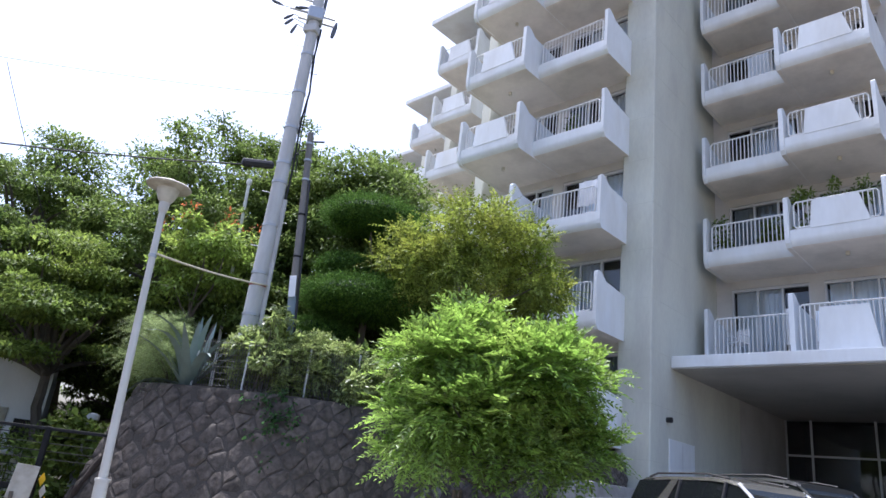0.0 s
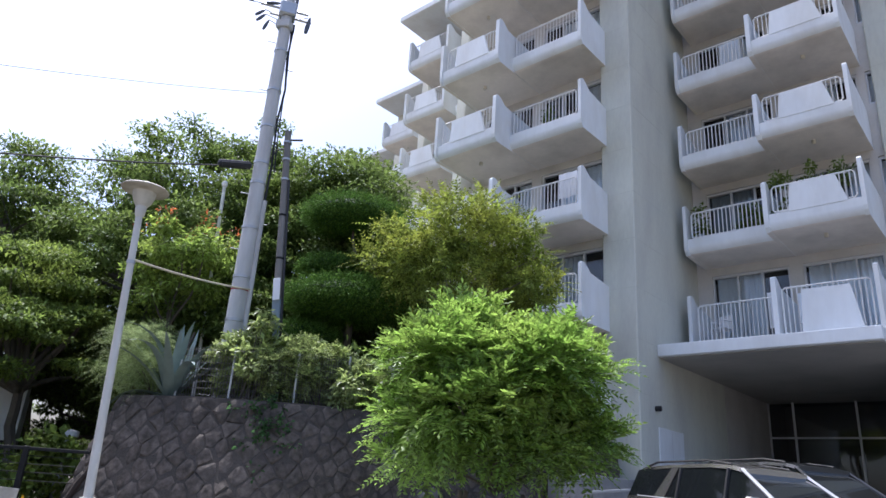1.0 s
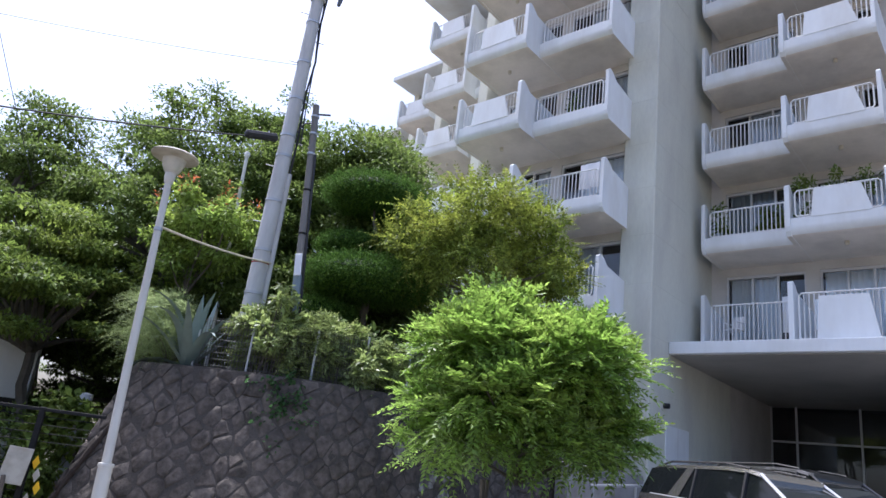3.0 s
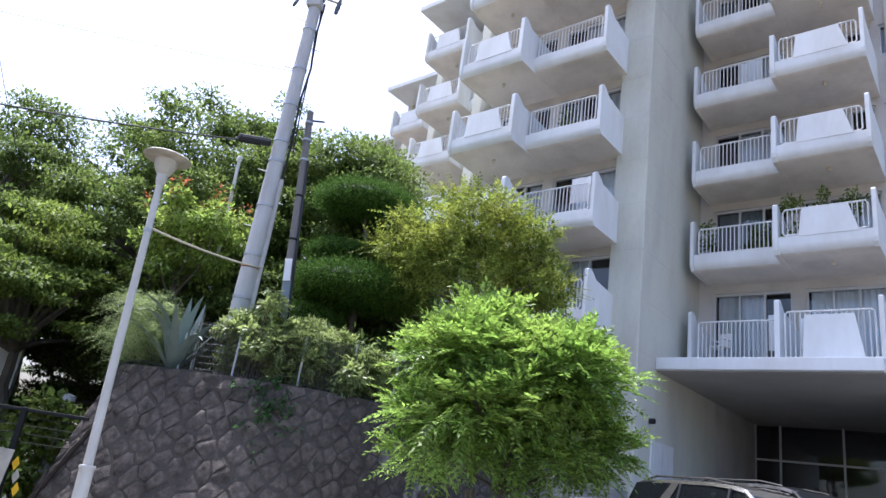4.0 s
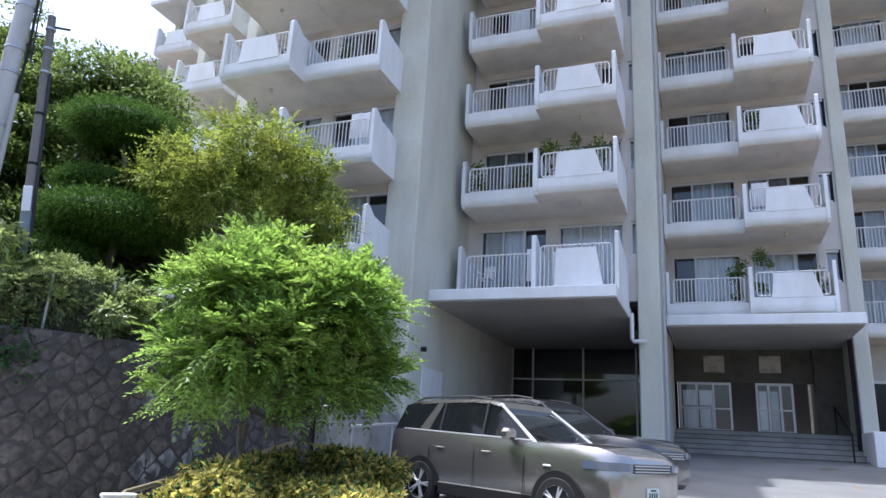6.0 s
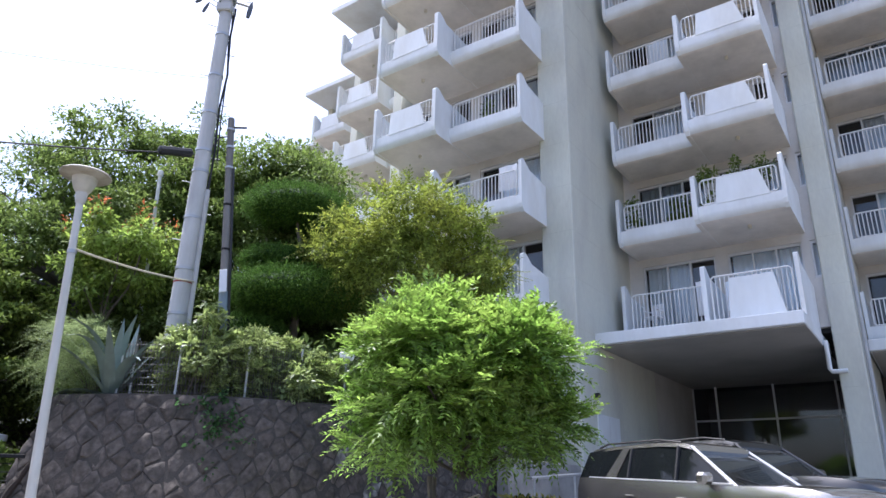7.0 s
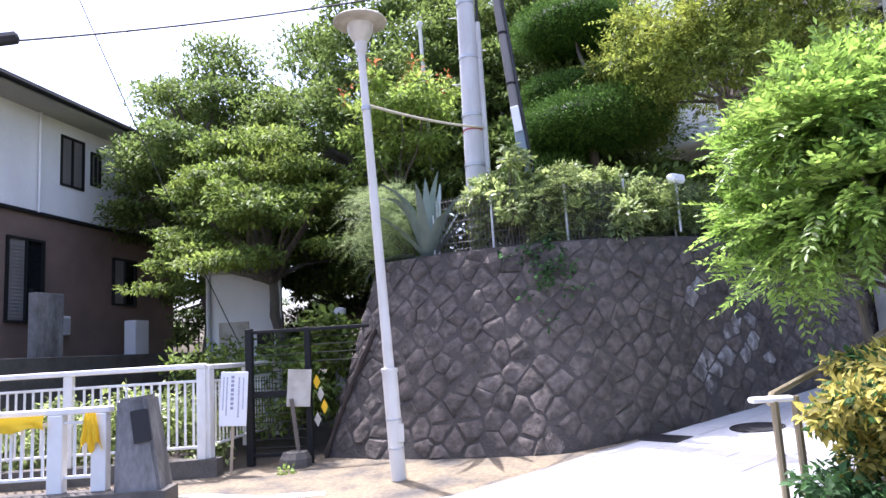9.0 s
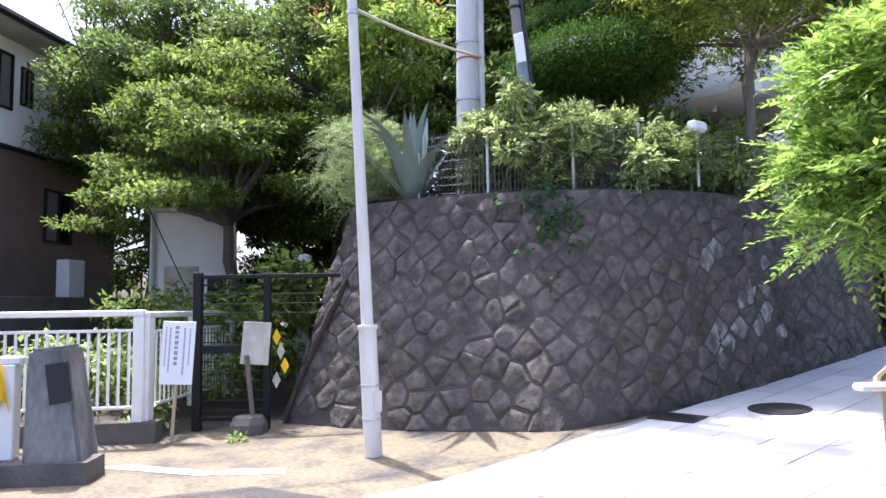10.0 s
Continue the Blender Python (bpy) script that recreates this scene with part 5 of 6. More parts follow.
cable("guy_wire", "thin stay wire sloping down before the house", SIDE_POLE + Vector((-0.8, 0.9, 8.2)), (-16.2, 4.2, 1.8), 0.15, 0.010)
cable("guy_wire", "thin stay wire sloping down past the cherry tree", SIDE_POLE + Vector((-0.3, 2.2, 7.6)), (-15.0, 5.6, 2.6), 0.15, 0.006)


# ---- fence on the wall ----
def fence():
    t = thing("mesh_fence", "dark steel mesh fence with pale posts along the wall top", "fence", at=(0, 0, 0))
    s0, s1 = _cum[3] - 0.5, _cum[7] + 2.0
    n = int((s1 - s0) / 0.06)
    inset = 0.22

    def at(s, z):
        r, q = wall_row(s), wall_row(s + 0.05)
        d = Vector((q[2] - r[2], q[3] - r[3], 0)).normalized()
        return Vector((r[2], r[3], z)) + Vector((-d.y, d.x, 0)) * inset
    bars = Build()
    for i in range(n + 1):
        s = lerp(s0, s1, i / n)
        bars.tube([at(s, 2.82), at(s, 3.64)], 0.0055, 3, False)
    part("wire_mesh", bars, M["fence"], t, fix=False)["kind"] = "stuff"
    for z in [2.86 + 0.105 * k for k in range(8)]:
        part("rail_wire", Build().tube([at(lerp(s0, s1, i / 60), z) for i in range(61)], 0.004, 4), M["fence"], t)
    s = s0
    while s < s1:
        part("post", Build().tube([at(s, 2.7), at(s, 3.68)], 0.018, 8), M["pole"], t, smooth=True)
        s += 1.15


fence()
t = thing("spotlight", "small white floodlight clamped on the fence", "floodlight", at=(-8.85, 8.25, 3.62))
part("housing", Build().box(-0.06, -0.14, -0.06, 0.08, 0.14, 0.07, 0.03), M["board"], t)
part("bracket", Build().tube([(0, 0, -0.75), (0, 0, -0.05)], 0.02, 6), M["steel"], t)

# ---- gate at the wall's foot ----
G0, G1 = Vector((-12.46, 3.25, 0)), Vector((-11.42, 4.62, 0))
gd = (G1 - G0).normalized()
t = thing("metal_gate", "black steel gate with wire infill beside the stone wall", "gate", at=G0, rz=math.degrees(math.atan2(gd.y, gd.x)))
GL = (G1 - G0).length
part("gate_post", Build().box(-0.05, -0.05, 0, 0.05, 0.05, 1.89, 0.008), M["black"], t)
part("gate_post", Build().box(0.80, -0.04, 0, 0.88, 0.04, 1.87, 0.008), M["black"], t)
part("top_bar", Build().box(0.05, -0.03, 1.81, GL, 0.03, 1.86, 0.005), M["black"], t)
part("mid_bar", Build().box(0.05, -0.025, 0.92, 0.80, 0.025, 1.01, 0.005), M["black"], t)
part("bottom_bar", Build().box(0.05, -0.025, 0.12, 0.80, 0.025, 0.17, 0.005), M["black"], t)
for i in range(14):
    z = 0.24 + 0.115 * i
    if abs(z - 0.965) > 0.06:
        part("wire", Build().tube([(0.05, 0, z), (0.82 if z < 1.3 else GL - 0.15, 0, z)], 0.006, 5), M["black"], t)
for i in range(4):
    p = Vector((0.96 + 0.05 * (i % 3), -0.03, 1.10 - 0.17 * i))
    part("warning_mark", Build().prism([(p.x - 0.05, p.z), (p.x, p.z - 0.10), (p.x + 0.05, p.z), (p.x, p.z + 0.10)], "y", p.y - 0.004, p.y + 0.004), M["yellow"] if i % 2 == 0 else M["oldboard"], t, "faded yellow warning diamond")
rnd = random.Random(33)
strip_path = [wall_point(_cum[2] + 0.06 + 0.42 * (k / 13) ** 1.3 + rnd.uniform(-0.02, 0.02), 0.02 + 0.62 * k / 13, 0.035) for k in range(14)]
rusty = Build().tube(strip_path, [rnd.uniform(0.025, 0.055) for k in range(14)], 7)
solid("edge_strip", rusty, M["rust"], "rusted strip along the corner of the stone wall", "metal strip", smooth=True)
t = thing("standpipe", "short grey concrete post behind the gate", "post", at=(-13.15, 4.95, 0.3))
part("shaft", Build().lathe([(0.10, 0), (0.10, 1.8), (0.125, 1.81), (0.125, 1.9), (0.0, 1.93)], 14), M["pole"], t, smooth=True)


# ---- signs ----
def notice_sign():
    t = thing("notice_sign", "white paper notice board on a wooden stake", "sign", at=(-12.02, 2.84, 0.0), rz=58)
    t.matrix_basis = t.matrix_basis @ pose(0, 0, 0, -3, 2.5, 0) @ Matrix.Scale(0.9, 4)
    part("stake", Build().box(-0.02, 0.0, -0.05, 0.02, 0.03, 1.0, 0.003), M["wood"], t)
    board = part("board", Build().box(-0.20, -0.02, 0.68, 0.20, 0.0, 1.46, 0.004), M["board"], t)
    rnd = random.Random(5)
    cols = [(-0.15, 0.5, 0.016), (-0.10, 0.62, 0.02), (-0.02, 0.55, 0.045), (0.075, 0.6, 0.022), (0.14, 0.45, 0.016)]
    for x, length, w in cols:
        z = 1.42 - rnd.uniform(0, 0.05)
        end = z - length * rnd.uniform(0.85, 1.0)
        while z > end:
            h = w * rnd.uniform(0.8, 1.3)
            part("mark", Build().box(x - w / 2, -0.0225, z - h, x + w / 2, -0.0205, z), M["ink"], board)
            z -= h + w * 0.45
    return t


notice_sign()
t = thing("old_sign", "weathered blank sign board on a leaning stake", "sign", at=(-11.86, 3.66, 0.0), rz=62)
part("footing", Build().lathe([(0.23, -0.05), (0.215, 0.12), (0.17, 0.2), (0.0, 0.22)], 9), M["darkconcrete"], t, "mossy concrete footing")
part("stake", Build().tube([(0.05, 0, 0.15), (-0.03, 0, 0.9)], 0.03, 6), M["oldwood"], t)
part("board", Build().box(-0.16, -0.05, 0.79, 0.16, -0.025, 1.29, 0.006), M["oldboard"], t, at=pose(0, 0, 0, -4, 4, 0))
t = thing("kerb_weed", "small green weed at the foot of the sign", "weed", at=(-11.45, 3.38, 0.0))
part("foliage", puff_leaves("foliage", M["leaf_ash"], [(0, 0, 0.04, 0.09, 0.09, 0.05)], 60, 0.07, 7), None, t)


# ---- railings of the bridge and the stream ----
def white_railing(name, label, p, q, z0, z1, posts, gap=0.105, post=0.07, group=""):
    p, q = Vector((*p, z0)), Vector((*q, z0))
    L = (q - p).length
    d = (q - p) / L
    t = thing(name, label, "railing", group, at=p, rz=math.degrees(math.atan2(d.y, d.x)))
    h = z1 - z0
    part("top_rail", Build().box(-0.06, -0.055, h - 0.07, L + 0.06, 0.055, h, 0.012), M["rail"], t)
    part("mid_rail", Build().box(0, -0.02, h * 0.80, L, 0.02, h * 0.80 + 0.035, 0.006), M["rail"], t)
    part("bottom_rail", Build().box(0, -0.02, 0.14, L, 0.02, 0.175, 0.006), M["rail"], t)
    me = Build().box(-post, -post * 0.8, 0, post, post * 0.8, h - 0.07, 0.008).mesh("post", M["rail"])
    for s in posts:
        part("post", me, None, t, at=(s, 0, 0))
    bar = Build().box(-0.015, -0.008, 0.175, 0.015, 0.008, h * 0.80, 0.003).mesh("bar", M["rail"])
    n = int(L / gap)
    for i in range(1, n):
        x = L * i / n
        if all(abs(x - s) > 0.09 for s in posts):
            part("bar", bar, None, t, at=(x, 0, 0))
    return t


white_railing("stream_railing", "white metal railing on a mossy kerb along the stream", (-12.2, 2.53), (-14.4, -1.29), 0.22, 1.45, [0.0, 1.7, 3.4, 4.45], post=0.058)
white_railing("stream_railing", "white metal railing running back behind the gate", (-12.23, 2.62), (-14.05, 4.22), 0.22, 1.43, [0.0, 1.2, 2.4])
white_railing("bridge_railing", "white low bridge railing with yellow cloth tied on", (-11.09, 1.27), (-13.04, -1.98), 0.18, 1.06, [0.06, 0.52, 2.0, 3.7], 0.11, 0.08)
solid("kerb", Build().prism([(0, 0), (0.3, 0), (0.28, 0.24), (0.02, 0.24)], "y", 0, 5.3).move(pose(-12.0, 2.66, -0.02, 0, 0, 150)), M["darkconcrete"], "dark mossy concrete kerb under the railing", "kerb", "structure")
solid("bridge_kerb", Build().prism([(0, 0), (0.42, 0), (0.40, 0.2), (0.02, 0.2)], "y", -0.45, 4.4).move(pose(-10.72, 1.35, -0.02, 0, 0, 149)), M["darkconcrete"], "weathered concrete bridge kerb", "kerb", "structure")


def stone_post():
    t = thing("bridge_post", "tapered grey stone bridge post with a dark name plate", "bridge post", at=(-10.97, 1.60, 0.0), rz=62)
    v = [(-0.20, -0.28, 0), (0.31, -0.28, 0), (0.28, 0.26, 0), (-0.19, 0.26, 0), (-0.19, -0.22, 1.12), (0.11, -0.22, 1.15), (0.11, 0.2, 1.15), (-0.19, 0.2, 1.12)]
    bm = bmesh.new()
    vs = [bm.verts.new(p) for p in v]
    for f in ((3, 2, 1, 0), (4, 5, 6, 7), (0, 1, 5, 4), (1, 2, 6, 5), (2, 3, 7, 6), (3, 0, 4, 7)):
        bm.faces.new([vs[i] for i in f])
    bmesh.ops.bevel(bm, geom=bm.edges[:], offset=0.03, segments=2, affect="EDGES")
    part("block", Build().bm(bm), M["oldpost"], t, smooth=True)
    part("name_plate", Build().box(-0.09, -0.004, -0.17, 0.09, 0.012, 0.17, 0.004), M["iron"], t, "dark metal name plate", at=pose(0.075, -0.258, 0.84, -3, -9, 0))


stone_post()


def cloth(at, rz, w, h, seed, label):
    rnd = random.Random(seed)
    n, m = 16, 6
    v = []
    for i in range(n + 1):
        for j in range(m + 1):
            pinch = 1.0 if w > 0.5 else 0.45 + 0.55 * j / m
            x, z = w * (0.5 + (i / n - 0.5) * pinch), -h * j / m * (0.86 + 0.14 * math.sin(i * 0.8 + seed))
            v.append((x, 0.085 + 0.03 * math.sin(i * 1.3 + j * 0.5) * (j / m) + 0.018 * rnd.random(), z))
    f = [(i * (m + 1) + j, (i + 1) * (m + 1) + j, (i + 1) * (m + 1) + j + 1, i * (m + 1) + j + 1) for i in range(n) for j in range(m)]
    ob = solid("yellow_cloth", Build().add(v, f), M["yellow"], label, "cloth", group="yellow cloths on the railing", smooth=True, fix=False)
    ob.matrix_basis = pose(*at, 0, 0, rz)
    return ob


dr = math.degrees(math.atan2(-3.25, -1.95))
for k, (s, w, h) in enumerate(((0.0, 0.26, 0.42), (0.62, 0.95, 0.17), (1.62, 1.1, 0.18))):
    cloth((-11.09 - 0.5145 * s, 1.27 - 0.8575 * s, 1.0), dr, w, h, k + 2, "bright yellow plastic cloth tied to the white railing")

# ---- handrail by the sloping path ----
t = thing("path_handrail", "bronze handrail with flat silver end beside the path", "handrail", at=(-5.55, 4.82, ground_z(4.8)))
part("rail", Build().tube([(-0.10, 0.0, 0.88), (-0.13, 0.08, 0.93), (-0.42, 1.9, 1.17), (-0.75, 3.6, 1.40)], 0.026, 8), M["gold"], t, smooth=True)
part("end_plate", Build().box(-0.2, -0.045, 0.895, 0.09, 0.045, 0.935, 0.012), M["rail"], t, "flat pale end plate", at=pose(-0.02, -0.02, 0, 0, 0, 57))
for y, x, h in ((0.06, 0.05, 0.93), (-0.06, -0.03, 0.9), (1.8, -0.40, 1.15), (3.5, -0.73, 1.38)):
    part("post", Build().tube([(x, y, -0.05), (x, y, h)], 0.028, 8), M["gold"], t, smooth=True)

# ---- path fittings ----
t = thing("manhole_cover", "round dark cast-iron manhole cover in the paving", "manhole cover", at=(-7.78, 7.85, ground_z(7.85) + 0.012))
t.matrix_basis = t.matrix_basis @ pose(0, 0, 0, 3.4, 0, 0)
part("ring", Build().lathe([(0.31, 0.0), (0.31, 0.010), (0.285, 0.012), (0.285, 0.0)], 28), M["iron"], t)
part("lid", Build().lathe([(0.28, 0.0), (0.28, 0.010), (0.0, 0.011)], 28), M["iron"], t)
t = thing("drain_grate", "rectangular dark drain grate in the paving", "drain grate", at=(-8.42, 6.98, ground_z(6.98) + 0.012), rz=8)
t.matrix_basis = t.matrix_basis @ pose(0, 0, 0, 3.2, 0, 0) @ Matrix.Scale(0.72, 4)
part("frame", Build().box(-0.36, -0.25, 0, 0.36, -0.21, 0.016).box(-0.36, 0.21, 0, 0.36, 0.25, 0.016).box(-0.36, -0.21, 0, -0.32, 0.21, 0.016).box(0.32, -0.21, 0, 0.36, 0.21, 0.016), M["iron"], t)
# flat black sheet stands in for the dark hollow under the bars
part("well", Build().box(-0.32, -0.21, 0, 0.32, 0.21, 0.003), M["black"], t)
for i in range(15):
    x = -0.30 + 0.043 * i
    part("bar", Build().box(x - 0.011, -0.21, 0.003, x + 0.011, 0.21, 0.014), M["iron"], t)


# ---- house beyond the stream ----
house = thing("house", "two-storey house with white plaster above and brown brick below", "house", at=(-20.5, 1.7, 0), rz=135)
# local x to the viewer's right along the wall, y into the house
HX0, HX1 = -9.0, 3.9


UP = [(-4.6, -3.6, 5.8, 6.9), (-0.50, 0.25, 5.66, 6.86), (0.46, 0.82, 5.86, 6.70)]
part("wall", holed_wall(HX0, HX1, 4.9, 7.36, UP, 0.0, 0.2), M["plaster"], house, "white rendered upper wall")
part("wall", Build().box(HX1 - 0.2, 0.2, 4.9, HX1, 8, 7.36), M["plaster"], house)
part("band", Build().box(HX0, -0.05, 4.84, HX1 + 0.05, 0.2, 4.92, 0.01), M["black"], house, "dark storey band")
LOW_W = [(-1.9, -0.9, 2.5, 4.3), (1.3, 2.2, 3.0, 4.2)]
low = part("wall", holed_wall(HX0, HX1 - 0.02, 0.5, 4.84, LOW_W, 0.03, 0.23), M["brick"], house, "brown brick lower wall")
part("wall", Build().box(HX1 - 0.22, 0.23, 0.5, HX1 - 0.02, 8, 4.84), M["brick"], house)
part("room_back", Build().box(HX0, 0.8, 0.5, HX1 - 0.3, 0.9, 7.5), M["dark"], house)
for a, c, e, g in UP + LOW_W:
    m = (a + c) / 2
    f = holed_wall(a, c, e, g, [(a + 0.05, m - 0.02, e + 0.05, g - 0.05), (m + 0.02, c - 0.05, e + 0.05, g - 0.05)], -0.03, 0.1)
    w = part("window", f, M["black"], house)
    part("pane", Build().box(a + 0.05, 0.04, e + 0.05, c - 0.05, 0.048, g - 0.05), M["carglass"], w)
    for x0, x1 in ((a + 0.055, m - 0.025), (m + 0.025, c - 0.055)) if e > 4.9 else ((a + 0.055, m - 0.025),):
        shutter = part("shutter", Build().box(x0, 0.012, e + 0.055, x1, 0.03, g - 0.055), M["darkpole"], w, "grey louvred shutter")
        for k in range(int((g - e - 0.2) / 0.075)):
            part("slat", Build().box(x0 + 0.02, -0.002, e + 0.1 + 0.075 * k, x1 - 0.02, 0.011, e + 0.14 + 0.075 * k), M["darkpole"], shutter)
part("vent", Build().tube([(1.35, -0.08, 6.95), (1.35, 0.0, 6.95)], 0.08, 10), M["grey"], house)
roof = part("roof", Build().prism([(-0.75, 7.22), (4.0, 9.1), (8.6, 7.22), (8.6, 7.38), (4.0, 9.3), (-0.75, 7.38)], "x", HX0 - 0.4, HX1 + 0.5), M["slate"], house, "dark slate roof with overhanging eaves")
part("gutter", Build().tube([(HX0 - 0.4, -0.8, 7.25), (HX1 + 0.5, -0.8, 7.25)], 0.06, 8), M["black"], roof, smooth=True)
part("eave", Build().box(HX0 - 0.3, -0.72, 7.16, HX1 + 0.4, 0.0, 7.21), M["soffit"], roof)
part("downpipe", Build().tube([(-2.35, -0.08, 5.0), (-2.35, -0.08, 4.7), (-2.6, -0.08, 2.0)], 0.045, 8), M["grey"], house, "pale bent downpipe", True)
part("downpipe", Build().tube([(-1.15, -0.06, 4.9), (-1.15, -0.06, 7.15)], 0.03, 8), M["plaster"], house, "", True)
# lean-to and clutter at the foot of the house
part("base_wall", Build().box(HX0, -1.2, -0.5, HX1 + 2.4, -0.9, 1.75, 0.02), M["darkconcrete"], house, "grey block base wall")
part("base_floor", Build().box(HX0, -0.9, 1.3, HX1 + 2.4, 0.03, 1.45), M["darkconcrete"], house)
part("block_pillar", Build().box(-2.32, -1.15, 1.7, -1.62, -0.95, 3.0, 0.01), M["oldpost"], house, "grey concrete block pillar")
t = thing("air_conditioner", "pale outdoor air-conditioner unit on the house ledge", "air conditioner")
t.matrix_basis = house.matrix_basis @ pose(1.15, -0.62, 1.45)
part("case", Build().box(0.18, 0, 0.05, 0.72, 0.32, 1.15, 0.02), M["board"], t)
part("grille", Build().lathe([(0.21, 0), (0.23, -0.01), (0.05, -0.02), (0.0, -0.02)], 16).move(pose(0.45, 0.0, 0.75, 90, 0, 0)), M["alu"], t)
for x in (0.22, 0.6):
    part("foot", Build().box(x, 0.02, 0.0, x + 0.08, 0.3, 0.05), M["trim"], t)
t = thing("meter_box", "small white meter box by the house wall", "meter box")
t.matrix_basis = house.matrix_basis @ pose(-0.6, -0.16, 2.25)
part("case", Build().box(0, 0, 0, 0.34, 0.18, 0.42, 0.02), M["board"], t)
part("lid", Build().box(0.03, -0.01, 0.05, 0.31, 0.0, 0.37, 0.005), M["grey"], t)
rail_t = thing("balustrade", "dark metal balustrade beside the house", "balustrade")
rail_t.matrix_basis = house.matrix_basis @ pose(2.4, -1.05, 1.75)
part("top_rail", Build().box(0, -0.03, 0.75, 3.2, 0.03, 0.8, 0.006), M["black"], rail_t)
for i in range(7):
    part("post", Build().box(0.5 * i, -0.015, 0, 0.5 * i + 0.03, 0.015, 0.75), M["black"], rail_t)

# pale outbuilding seen through the leaves
shed = thing("outbuilding", "small pale plastered outbuilding among the trees", "outbuilding", at=(-17.0, 4.55, 0.3), rz=69)
part("wall", holed_wall(-0.75, 0.75, 0, 2.95, [(0.25, 0.6, 1.2, 1.75)], 0, 0.15), M["plaster"], shed)
for x in (-0.75, 0.6):
    part("wall", Build().box(x, 0.15, 0, x + 0.15, 1.6, 2.95), M["plaster"], shed)
part("roof", Build().box(-0.85, -0.15, 2.95, 0.85, 1.7, 3.03, 0.01), M["oldboard"], shed, "pale sheet roof")
part("door", Build().box(-0.5, -0.03, 0.1, 0.1, 0.0, 1.95, 0.01), M["oldboard"], shed)
part("window", Build().box(0.25, 0.05, 1.2, 0.6, 0.08, 1.75), M["carglass"], shed)
part("pipe", Build().tube([(-0.68, -0.06, 0.0), (-0.68, -0.06, 3.5)], 0.035, 8), M["grey"], shed)
# white garden wall and annex behind the yellow tree
solid("annex_wall", Build().box(-12.6, 13.6, 3.0, -8.9, 13.85, 4.7, 0.03), M["white"], "low white curved balcony front of the terrace flats", "wall", "structure")
solid("path_wall", Build().box(-8.45, 12.5, 0.4, -8.15, 16.0, 2.2, 0.02).move(pose(0, 0, 0)), M["concrete"], "grey concrete wall beside the car park", "wall", "structure")
t = thing("wall_handrail", "grey steel handrail along the car park wall", "handrail", at=(-7.7, 12.6, ground_z(12.6)))
part("rail", Build().tube([(0, 0, 1.1), (0.4, 3.2, 1.35)], 0.03, 8), M["steel"], t, smooth=True)
for y, x in ((0.1, 0.01), (1.6, 0.2), (3.1, 0.39)):
    part("post", Build().tube([(x, y, -0.05), (x, y, 1.1 + 0.078 * y)], 0.025, 8), M["steel"], t, smooth=True)


# ---- cars ----
def loft(sections, closed=True):
    b = Build()
    n = len(sections[0])
    b.v = [tuple(p) for s in sections for p in s]
    for i in range(len(sections) - 1):
        for k in range(n if closed else n - 1):
            b.f.append((i * n + k, i * n + (k + 1) % n, (i + 1) * n + (k + 1) % n, (i + 1) * n + k))
    b.f += [tuple(range(n)), tuple((len(sections) - 1) * n + k for k in range(n - 1, -1, -1))]
    return b


